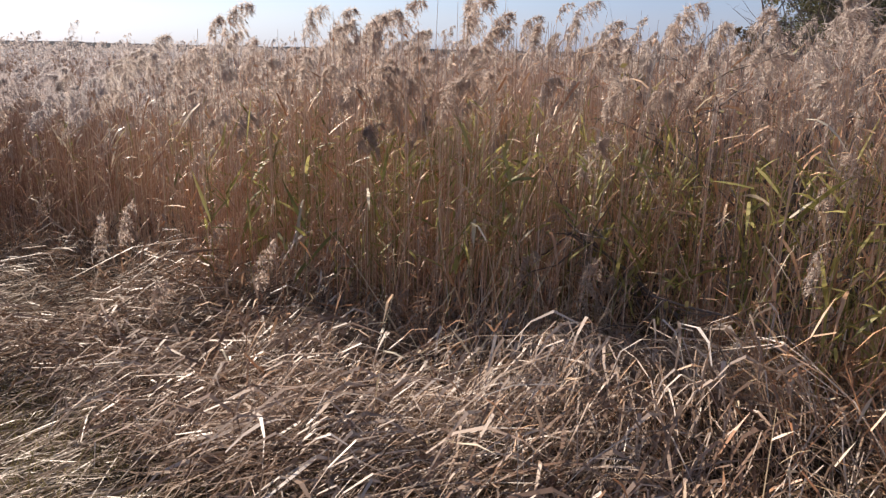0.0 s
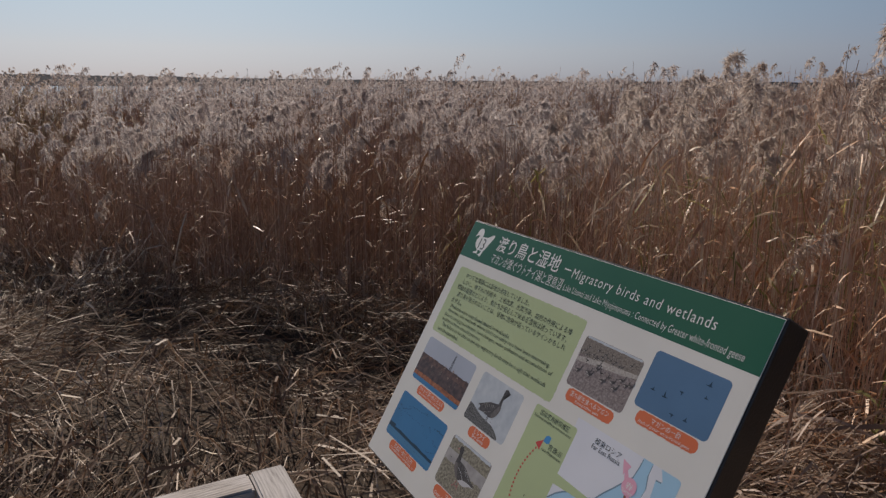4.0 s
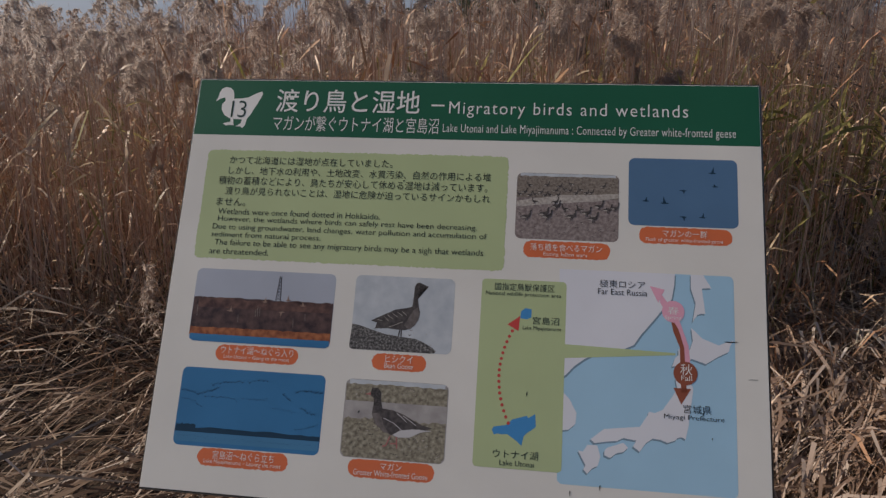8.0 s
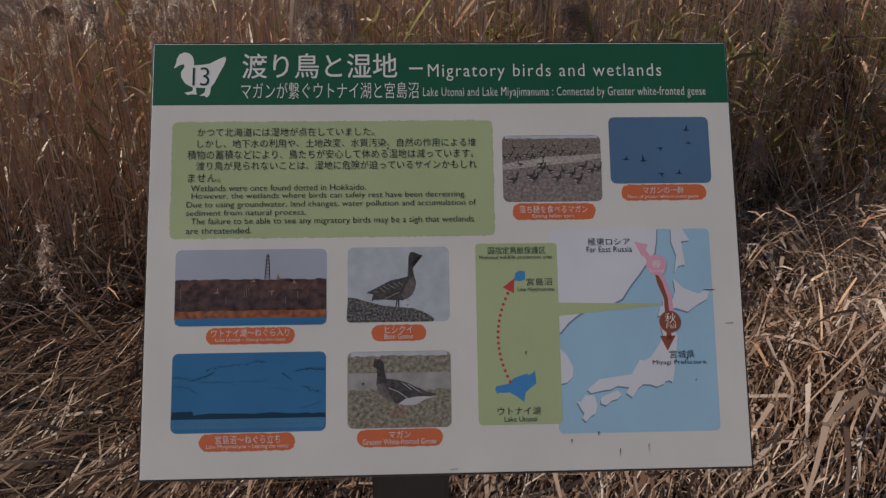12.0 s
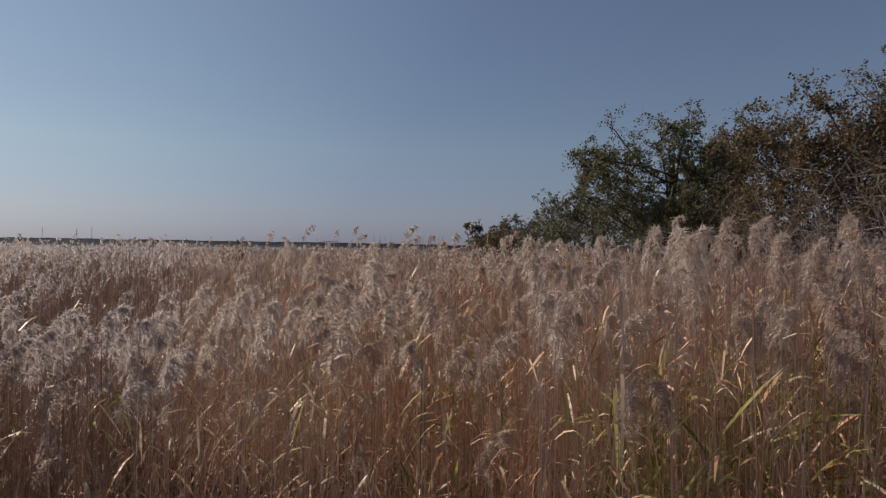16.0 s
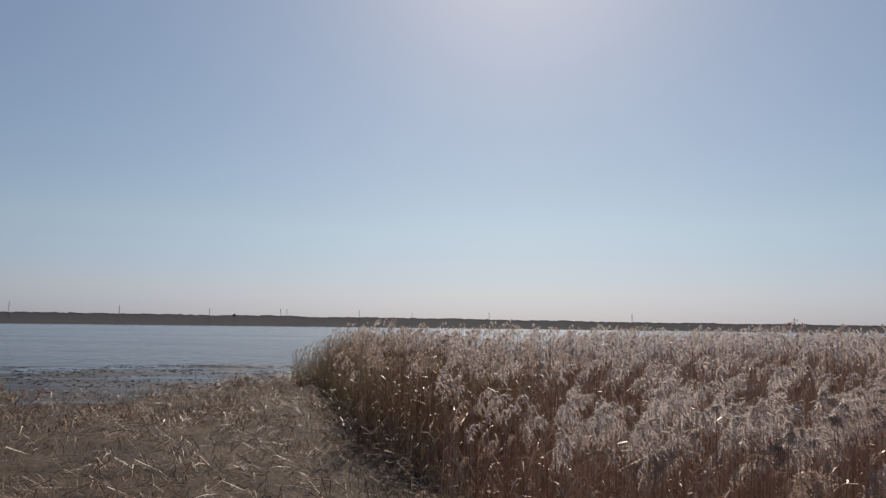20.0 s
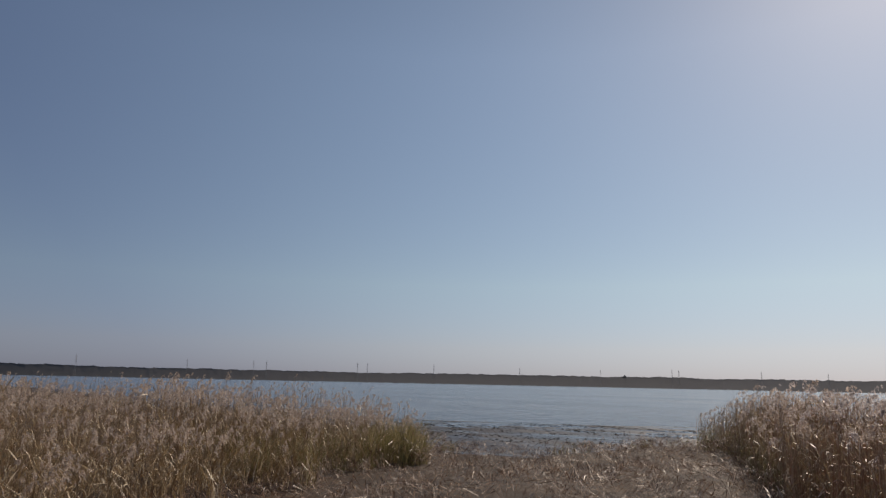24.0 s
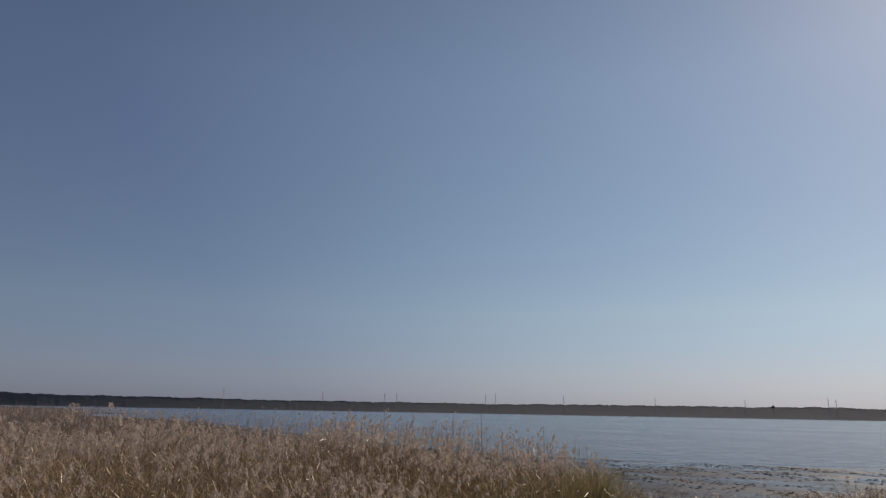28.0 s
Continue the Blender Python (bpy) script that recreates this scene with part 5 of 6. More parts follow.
def curls(bag, P, share):
    """Short broken blade ends that stand off the stalks and catch the light."""
    P = P[rng.integers(0, len(P), int(share * len(P)))]
    n = len(P)
    if not n:
        return
    i = rng.integers(1, P.shape[1], n)
    f = rng.random(n)[:, None]
    at = P[np.arange(n), i] * f + P[np.arange(n), i - 1] * (1 - f)
    d = unit(hvec(n) + np.array([0, 0, 1.0]) * rng.normal(0, 0.6, n)[:, None]) * (0.02 + 0.09 * rng.random(n) ** 2)[:, None]
    t = np.linspace(0, 1, 3)
    Q = at[:, None] + d[:, None] * t[None, :, None] - np.array([0, 0, 0.03]) * (t ** 2)[None, :, None]
    bag.ribbons(Q, unit(rng.normal(0, 1, (n, 1, 3))) * np.array([0.003, 0.0045, 0.001])[None, :, None])


def reed_field(name, label, xy, lod, plume_share, tall_share=0.02, group="", leafy_more=0, west=False, russet=False):
    """One stand of reeds as stuff: stalks, blades and plumes."""
    if not len(xy):
        return
    stand = holder(name, pose(float(xy[:, 0].mean()), float(xy[:, 1].mean()), 0), label, "reeds", group, "stuff")
    h = reed_height(xy[:, 0], xy[:, 1]) * rng.normal(0.965, 0.09 if west else 0.14, len(xy)).clip(0.55, 1.16)
    tall = rng.random(len(xy)) < tall_share
    h = h + tall * rng.uniform(0.06, 0.26, len(xy))
    k = {0: 4, 1: 3, 2: 2, 3: 2}[lod]
    P, lean = stalk_lines(xy, h, k)
    stems, blades, plumes = Bag(), Bag(), Bag()
    taper = np.linspace(1.0, 0.45, k)
    r = {0: 0.0029, 1: 0.0044, 2: 0.007, 3: 0.016}[lod] * rng.uniform(0.7, 1.3, len(xy))
    if lod < 2:
        stems.tubes(P, r[:, None] * taper[None])
    else:
        stems.ribbons(P, hvec(len(xy))[:, None] * (r[:, None] * taper[None])[:, :, None])
    add_leaves(blades, P, {0: 2, 1: 3, 2: 2, 3: 1}[lod] + leafy_more, {0: 0.30, 1: 0.32, 2: 0.4, 3: 0.6}[lod], {0: 0.015, 1: 0.016, 2: 0.022, 3: 0.05}[lod], {0: 4, 1: 3, 2: 2, 3: 2}[lod])
    has = rng.random(len(xy)) < plume_share
    size = rng.uniform(0.24, 0.42, int(has.sum())) * (0.9 if west else 1)
    curls(blades, P, {0: 2.6, 1: 0.7}.get(lod, 0))
    spec = {0: (38, 26, 0.0035, 0.0048, 2), 1: (18, 13, 0.008, 0.0125, 2), 2: (6, 4, 0.021, 0.031, 2), 3: (4, 1, 0.07, 0.08, 2)}[lod]
    if west and lod == 1:
        spec = (10, 6, 0.010, 0.018, 2)
    add_plumes(plumes, P[has, -1], lean[has], size, *spec)
    # russet picks the copies that have backlit shade in their colour
    stems.thing("stalks", WEST_STEM if west else SHADED_STEM if russet else STEM, stand)
    blades.thing("blades", WEST_BLADE if west else SHADED_BLADE if russet else BLADE, stand)
    plumes.thing("plumes", WEST_PLUME if west else BACKLIT_PLUME if russet else PLUME, stand)
    for o in stand.children:
        o.matrix_parent_inverse = stand.matrix_world.inverted()
    return stand


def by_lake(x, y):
    """The reeds that stand between the deck and the open water, given the darkened against-the-sun colours."""
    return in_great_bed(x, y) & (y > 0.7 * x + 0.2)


def by_thicket(x, y):
    return in_great_bed(x, y) & (y <= 0.7 * x + 0.2)


reed_field("reed_bed", "dense tan reeds with silky pinkish plumes beside the deck", sample(3100, 1.5, 6.2, by_thicket), 0, 0.105, 0.03, leafy_more=-1)
reed_field("reed_bed", "dense reeds between the deck and the lake, coloured darker as backlit", sample(2700, 1.5, 6.2, by_lake), 0, 0.058, 0.02, leafy_more=-1, russet=True)
reed_field("reed_bed", "dense tan reeds with silky pinkish plumes", sample(6600, 6.2, 15, by_thicket), 1, 0.14, 0.03, leafy_more=-1)
reed_field("reed_bed", "reeds with silvery plumes towards the lake, backlit tones in their colour", sample(5000, 6.2, 15, by_lake), 1, 0.11, 0.02, leafy_more=-1, russet=True)
reed_field("reed_bed", "broad bed of tan reeds with pale plumes", sample(10500, 15, 42, in_great_bed), 2, 0.42, 0.03)
reed_field("reed_bed", "close-set silvery reeds along the open water, coloured as backlit", sample(6000, 13, 42, by_lake), 2, 0.5, 0.0, russet=True)
reed_field("reed_bed", "close leafy reeds at the lakeside tip of the bed", sample(2000, 8, 24, lambda x, y: in_great_bed(x, y) & (x < reed_edge_x(y) + 2.2) & (y > 8)), 1, 0.16, 0.0, leafy_more=3, west=True)
reed_field("reed_bed", "distant bed of pale brown reeds", sample(10000, 42, 420, in_great_bed, power=1), 3, 0.85, 0.01)
reed_field("reed_bed", "olive-tan reeds with drooping plumes along the shore path", sample(6000, 5, 20, lambda x, y: in_west_bed(x, y) & (y > -6)), 1, 0.45, 0.0, leafy_more=3, west=True)
reed_field("reed_bed", "pale brown reeds of the western shore", sample(5500, 20, 150, lambda x, y: in_west_bed(x, y) & (y > -20), power=1), 2, 0.45, west=True)
reed_field("reed_bed", "distant pale brown reeds of the western shore", sample(4500, 130, 700, lambda x, y: (y < water_edge_y(x) - 2) & (x < -60) & (y > -100), power=1), 3, 0.8, 0.0)


def blades_stand(name, label, xy, height, per, material, width=0.008, spread=0.5, k=4, category="grass", kind="stuff"):
    """Tufts of arching blades."""
    n = len(xy)
    idx = np.repeat(np.arange(n), per)
    m = len(idx)
    b = xy[idx] + rng.normal(0, 0.05, (m, 2))
    at = np.concatenate([b, ground_z(b[:, 0], b[:, 1])[:, None] - 0.02], 1)
    h = height * rng.uniform(0.45, 1.2, m)
    out = hvec(m) * rng.uniform(0.1, 1.0, m)[:, None] * spread + LEAN * 0.12
    t = np.linspace(0, 1, k)
    P = at[:, None] + h[:, None, None] * (np.array([0, 0, 1.0]) * (t - 0.28 * t ** 2)[None, :, None] + out[:, None] * (t ** 2)[None, :, None])
    side = hvec(m)
    prof = np.interp(t, [0, 0.4, 1], [0.8, 1, 0.1])
    bag = Bag()
    bag.ribbons(P, side[:, None] * prof[None, :, None] * width * 0.5 * rng.uniform(0.6, 1.3, m)[:, None, None])
    ob = bag.thing(name, material)
    return tagged(ob, label, category, kind=kind)


# green-yellow sedge mixed into the reeds on the thicket side, and along the shore
pale_xy = sample(300, 2, 7, lambda x, y: in_great_bed(x, y) & (x > 1.2) & (y < 3))
pale_lines, _ = stalk_lines(pale_xy, reed_height(pale_xy[:, 0], pale_xy[:, 1]) * 0.9, 4)
pale_bag = Bag()
pale_bag.tubes(pale_lines, np.linspace(0.0042, 0.002, 4)[None].repeat(len(pale_xy), 0))
add_leaves(pale_bag, pale_lines, 3, 0.32, 0.020, 5, 0.3, 1.0, 0.8)
tagged(pale_bag.thing("dry_reed", PALE), "pale dry reeds with broad papery blades", "reeds", kind="stuff")
green_xy = sample(150, 2, 6.5, lambda x, y: in_great_bed(x, y) & (x > 1.6) & (y < 2.2) & (value_noise(x, y, 0.8, 51) > 0.45))
green_lines, _ = stalk_lines(green_xy, reed_height(green_xy[:, 0], green_xy[:, 1]) * 0.92, 4)
green_bag = Bag()
green_bag.tubes(green_lines, np.linspace(0.003, 0.0015, 4)[None].repeat(len(green_xy), 0))
add_leaves(green_bag, green_lines, 5, 0.36, 0.015, 4, 0.4, 1.0, 0.45)
more_xy = sample(330, 2, 6, lambda x, y: in_great_bed(x, y) & (x > 1.8) & (x < 4.4) & (y < -0.5) & (y > -4.2))
more_lines, _ = stalk_lines(more_xy, reed_height(more_xy[:, 0], more_xy[:, 1]) * 0.75, 4)
add_leaves(green_bag, more_lines, 6, 0.34, 0.021, 4, 0.3, 1.0, 0.4)
green_bag.tubes(more_lines, np.linspace(0.003, 0.0015, 4)[None].repeat(len(more_xy), 0))
tagged(green_bag.thing("green_reed", GREEN), "yellow-green reed blades among the dry reeds", "reeds", kind="stuff")
blades_stand("sedge", "yellowish sedge at the tip of the western reeds", sample(260, 9, 19, lambda x, y: in_west_bed(x, y) & (x > -15) & (y > 8)), 0.95, 12, SEDGE, 0.014, 0.5)
blades_stand("sedge", "yellowish sedge at the lakeside tip of the reed bed", sample(200, 12, 26, lambda x, y: in_great_bed(x, y) & (x < reed_edge_x(y) + 1.6) & (y > 12)), 0.95, 13, SEDGE, 0.015, 0.5)
blades_stand("sedge", "dull olive-tan leaves among the western reeds", sample(850, 8, 20, lambda x, y: in_west_bed(x, y) & (y > -6)), 1.0, 9, WEST_BLADE, 0.014, 0.95, 4)
# the pale colour stands in for highlights on curved leaves
blades_stand("sedge", "arching leaves in the western reeds, coloured pale for glints", sample(300, 8, 19, lambda x, y: in_west_bed(x, y) & (x > -16) & (y > -4)), 0.95, 5, PALE, 0.016, 0.75, 4)
blades_stand("sedge", "rounded olive sedge clump at the lakeside end of the western reeds", sample(210, 12, 22, lambda x, y: np.hypot(x + 11.2, y - 11.8) < 0.85), 1.28, 16, SEDGE, 0.014, 0.65)
blades_stand("grass_tuft", "dry grass tufts along the edge of the mud", sample(110, 10, 26, lambda x, y: (np.abs(y - mud_edge_y(x)) < 0.6) & (x > -12.5) & (x < -5) & (value_noise(x, y, 0.9, 95) > 0.42)), 0.42, 16, SEDGE, 0.012, 0.8)
blades_stand("low_grass", "short yellow-green grass beside the sign's foot", sample(260, 0.3, 4, lambda x, y: (x > 0.06) & (x < 0.9) & (y > -2.6) & (y < -0.6) & ~((x < 0.42) & (y > -1.25) & (y < -0.8))), 0.13, 12, SEDGE, 0.004, 0.8)
blades_stand("low_grass", "short yellow grass beside the deck", sample(420, 0.5, 6, lambda x, y: (x > 0.05) & (x < reed_edge_x(y) - 0.2) & (y < -1.4) & (y > -6) & (value_noise(x, y, 0.9, 33) > 0.45)), 0.16, 12, SEDGE, 0.004, 0.8)


# ---------------------------------------------------------------- lodged straw
def in_straw(x, y):
    free = (x > 0.03) | (y > 0.17) | (x < DECK_X0 - 0.03) | (y < -DECK_L - 0.05)
    return free & (x < reed_edge_x(y) + 0.7) & (x > west_edge_x(y) - 0.6) & (y < mud_edge_y(x) + 0.1)


def straw_mat(label, xy, length, width, k, pile, material=None, curl=0.16, lift=0.06, bump=0.0):
    """Flattened reeds and grass lying over one another in swirls."""
    n = len(xy)
    heap = pile * (0.10 + 1.5 * value_noise(xy[:, 0], xy[:, 1], 1.5, 41) ** 2.4) * rng.random(n)
    heap = heap + bump * value_noise(xy[:, 0], xy[:, 1], 2.3, 43) ** 2 * rng.random(n) ** 0.5
    heap = heap + bump * 0.9 * value_noise(xy[:, 0], xy[:, 1], 4.5, 44) ** 2 * rng.random(n) ** 0.3
    z = ground_z(xy[:, 0], xy[:, 1]) + 0.005 + heap
    swirl = value_noise(xy[:, 0], xy[:, 1], 0.5, 42) * 9 + rng.normal(0, 0.5, n)
    d = np.stack([np.cos(swirl), np.sin(swirl), 0 * swirl], -1)
    ln = length * rng.uniform(0.35, 1.5, n)
    t = np.linspace(0, 1, k)
    arch = rng.uniform(-0.05, 0.5, n) * min(pile, 0.3) * 1.2
    rise = rng.normal(0, lift, n)
    cross = np.stack([-d[:, 1], d[:, 0], 0 * ln], -1)
    P = np.concatenate([xy, z[:, None]], 1)[:, None] + d[:, None] * (ln[:, None] * (t - 0.5)[None])[:, :, None]
    P[:, :, 2] += arch[:, None] * np.sin(t * np.pi)[None] + np.abs(rise[:, None] * ln[:, None]) * t[None]
    P = P + cross[:, None] * (rng.normal(0, curl, n)[:, None] * ln[:, None] * (t ** 2)[None])[:, :, None]
    P[:, :, 2] = np.maximum(P[:, :, 2], ground_z(P[:, :, 0], P[:, :, 1]) + 0.003)
    side = unit(cross + np.array([0, 0, 1.0]) * rng.normal(0, 0.6, n)[:, None])
    prof = np.interp(t, [0, 0.5, 1], [0.35, 1, 0.1])
    by_foot = ((P[:, :, 0] < 0.62) & (P[:, :, 1] > -2.2) & (P[:, :, 1] < -0.55) & (P[:, :, 2] > 0.07)).any(1)
    over = by_foot | ((P[:, :, 0] > DECK_X0 - 0.02) & (P[:, :, 0] < 0.03) & (P[:, :, 1] > -DECK_L) & (P[:, :, 1] < 0.17)).any(1)
    P, side, n = P[~over], side[~over], int((~over).sum())
    bag = Bag()
    bag.ribbons(P, side[:, None] * prof[None, :, None] * (width * rng.uniform(0.4, 1.4, n) * 0.5)[:, None, None])
    return tagged(bag.thing("straw", material or STRAW), label, "straw", kind="stuff")


straw_mat("pale flattened straw and broken reeds around the deck", sample(15000, 0.3, 6.5, lambda x, y: in_straw(x, y) & (y < -0.5)), 0.42, 0.0062, 3, 0.30)
straw_mat("brown flattened straw and broken reeds on the lake side of the deck", sample(15000, 0.3, 6.5, lambda x, y: in_straw(x, y) & (y > -0.7)), 0.42, 0.0066, 3, 0.34, STRAW_BROWN)
straw_mat("short trodden straw beside the sign's foot", sample(1500, 0.3, 4, lambda x, y: (x > 0.05) & (x < 0.75) & (y > -2.4) & (y < -0.4)), 0.22, 0.006, 3, 0.045)
straw_mat("mounded pale straw between the deck and the reeds", sample(3000, 0.6, 5, lambda x, y: (x > 0.75) & (x < reed_edge_x(y) + 0.2) & (y > -3.6) & (y < -0.3)), 0.33, 0.0062, 4, 0.40)
straw_mat("broad papery reed leaves curled over the mounded straw", sample(3400, 0.4, 5.5, lambda x, y: (x > 0.7) & (x < reed_edge_x(y) + 0.3) & (y > -3.9) & (y < -0.45)), 0.30, 0.0135, 5, 0.44, PAPERY, 0.45)
straw_mat("broad curled dry blades on the straw around the deck", sample(4500, 0.3, 6.5, lambda x, y: in_straw(x, y) & (y < -0.4)), 0.34, 0.0095, 4, 0.30, None, 0.3)
straw_mat("curled brown reed leaves at the foot of the lakeside reeds", sample(4000, 0.3, 6.0, lambda x, y: in_straw(x, y) & (y > -0.7)), 0.32, 0.013, 4, 0.34, STRAW_BROWN, 0.35)
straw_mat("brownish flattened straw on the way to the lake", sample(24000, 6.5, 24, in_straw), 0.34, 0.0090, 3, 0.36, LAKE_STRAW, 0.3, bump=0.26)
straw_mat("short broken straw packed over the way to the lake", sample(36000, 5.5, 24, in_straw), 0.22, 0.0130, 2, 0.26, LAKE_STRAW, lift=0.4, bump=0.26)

straw_mat("pale bundles of flattened straw on the way to the lake", sample(5500, 5.5, 21, lambda x, y: in_straw(x, y) & (value_noise(x, y, 1.2, 71) > 0.5)), 0.32, 0.0120, 3, 0.38, None, 0.4, 0.15, 0.30)
straw_mat("long fallen reed stalks lying over the straw", sample(1300, 0.5, 7.0, lambda x, y: in_straw(x, y) & (y < 0.6)), 0.8, 0.0095, 4, 0.36)
straw_mat("broken reeds and thatch at the foot of the reed bed", sample(4000, 1.5, 7.5, lambda x, y: in_great_bed(x, y) & (x < reed_edge_x(y) + 2.2)), 0.5, 0.007, 3, 0.16, STRAW_BROWN)


# tangled, half-fallen reeds between the deck and the thicket
def tangle(label, xy, material, length, r, hang, low=0.25, high=1.25):
    n = len(xy)
    base = np.concatenate([xy, ground_z(xy[:, 0], xy[:, 1])[:, None] - 0.02], 1)
    ln = length * rng.uniform(0.45, 1.25, n)
    tilt_by = rng.uniform(low, high, n)
    d = hvec(n) * np.sin(tilt_by)[:, None] + np.array([0, 0, 1.0]) * np.cos(tilt_by)[:, None]
    t = np.linspace(0, 1, 4)
    P = base[:, None] + (d * ln[:, None])[:, None] * t[None, :, None]
    P[:, :, 2] -= (0.12 * ln)[:, None] * (t ** 2.5)[None]
    bag = Bag()
    bag.tubes(P, np.linspace(r, r * 0.4, 4)[None].repeat(n, 0) * rng.uniform(0.6, 1.3, n)[:, None])
    add_leaves(bag, P, 2, 0.24, 0.011, 3, 0.2, 1.0, 0.7)
    tagged(bag.thing("fallen_reed", material), label, "reeds", kind="stuff")
    if hang:
        pick_some = rng.random(n) < hang
        bag = Bag()
        add_plumes(bag, P[pick_some, -1], unit(d[pick_some]), rng.uniform(0.2, 0.32, int(pick_some.sum())), 30, 16, 0.004, 0.0065, 2)
        tagged(bag.thing("fallen_plume", PLUME), "silky plumes of bent reeds low over the ground", "reeds", kind="stuff")


def in_tangle(x, y):
    return (x > 0.9 + 1.0 * value_noise(x, y, 0.9, 91)) & (x < 5.2) & (y > -6) & (y < -1.0 - 0.5 * value_noise(x, y, 0.7, 92)) & (x + 0.45 * y > -0.9)


tangle("bent and half-fallen dry reeds crossing one another", sample(900, 0.5, 9, in_tangle), BLADE, 0.85, 0.0027, 0.03)
tangle("older broken stems between the standing reeds", sample(1900, 2, 7.5, by_thicket), BLADE, 0.85, 0.0028, 0, 0.06, 0.95)
tangle("broken stems between the lakeside reeds, darkened as in shade", sample(1500, 2, 7.5, by_lake), SHADED_BLADE, 0.85, 0.0028, 0, 0.06, 0.95)
tangle("bowed reeds leaning out over the straw at the foot of the bed", sample(700, 1.6, 7.0, lambda x, y: (np.abs(x - reed_edge_x(y) - 0.1) < 0.35) & (y > -5) & (y < 6)), BLADE, 0.7, 0.0026, 0.05, 0.4, 1.35)
tangle("pale broken reed stems leaning every way", sample(260, 0.5, 9, in_tangle), PALE, 0.9, 0.003, 0)


# single reeds that stand out along the edge of the bed
def single_reed(seed, h):
    global rng
    keep, rng = rng, np.random.default_rng(seed)
    root = holder("reed", pose(0, 0, 0), "single dry reed with a nodding silky plume", "reed", "reeds at the edge of the bed")
    P, lean = stalk_lines(np.zeros((1, 2)), np.array([h]), 7)
    P[:, :, 2] -= P[0, 0, 2]
    st = Bag()
    st.tubes(P, np.linspace(0.0036, 0.0016, 7)[None], 5)
    st.thing("stalk", STEM, root)
    for i in range(3):
        bl = Bag()
        add_leaves(bl, P, 1, 0.36, 0.015, 4, 0.25 + 0.2 * i, 0.4 + 0.2 * i)
        bl.thing("blade", BLADE if i or seed % 3 else GREEN, root)
    pl = Bag()
    add_plumes(pl, P[:, -1], lean, np.array([0.32]), 34, 22, 0.0032, 0.0058, 2)
    pl.thing("plume", PLUME, root, False)
    rng = keep
    return root


kinds = [single_reed(300 + i, 1.25 + 0.06 * i) for i in range(10)]
edge = sample(150, 1.8, 7.5, lambda x, y: in_great_bed(x, y) & (x < reed_edge_x(y) + 1.6) & (y > -5))
for i, (ex, ey) in enumerate(edge):
    s = float(reed_height(np.array([ex]), np.array([ey]))[0]) / (1.25 + 0.06 * (i % 10)) * rng.uniform(0.8, 0.98)
    m = Matrix.Translation((ex, ey, float(ground_z(np.array([ex]), np.array([ey]))[0]) - 0.02)) @ Matrix.Rotation(rng.uniform(-0.6, 0.6), 4, "Z") @ Matrix.Scale(s, 4)
    if i < 10:
        kinds[i].matrix_world = m
    else:
        copy_thing(kinds[i % 10], m)


# ---------------------------------------------------------------- trees and thicket
def branch_lines(start, direction, length, k, wander, lift, gen):
    """Wandering lines from given starts: (n, k, 3)."""
    n = len(start)
    P = np.empty((n, k, 3))
    P[:, 0] = start
    d = unit(direction)
    for i in range(1, k):
        d = unit(d + gen.normal(0, wander, (n, 3)) + np.array([0, 0, lift]))
        P[:, i] = P[:, i - 1] + d * (length / (k - 1))[:, None]
    return P


def pick(P, gen, m, lo, hi):
    """m points along random lines of P, with the line's direction there."""
    i = gen.integers(0, len(P), m)
    s = gen.uniform(lo, hi, m) * (P.shape[1] - 1)
    j = np.minimum(s.astype(int), P.shape[1] - 2)
    f = (s - j)[:, None]
    return P[i, j] * (1 - f) + P[i, j + 1] * f, unit(P[i, j + 1] - P[i, j])


def rounded_crown(P, h, spread, seed):
    """Draws the outermost boughs in, so that the crown closes to a lumpy dome."""
    cz = 0.5 * h
    q = P - np.array([0, 0, cz])
    up = np.maximum(q[..., 2], 0)
    ang = np.arctan2(q[..., 1], q[..., 0])
    lump = 1 + 0.09 * np.sin(3 * ang + seed) + 0.07 * np.sin(5 * ang + 2 * seed + q[..., 2] * 1.7)
    rho = np.sqrt((np.hypot(q[..., 0], q[..., 1]) / (0.5 * spread)) ** 2 + (up / (0.5 * h)) ** 2) / lump + 1e-6
    g = np.where(rho < 0.75, rho, 0.75 + 0.25 * (1 - np.exp(-(rho - 0.75) / 0.25))) / rho
    out = q * np.stack([g, g, np.where(q[..., 2] > 0, g, 1)], -1)
    return out + np.array([0, 0, cz])


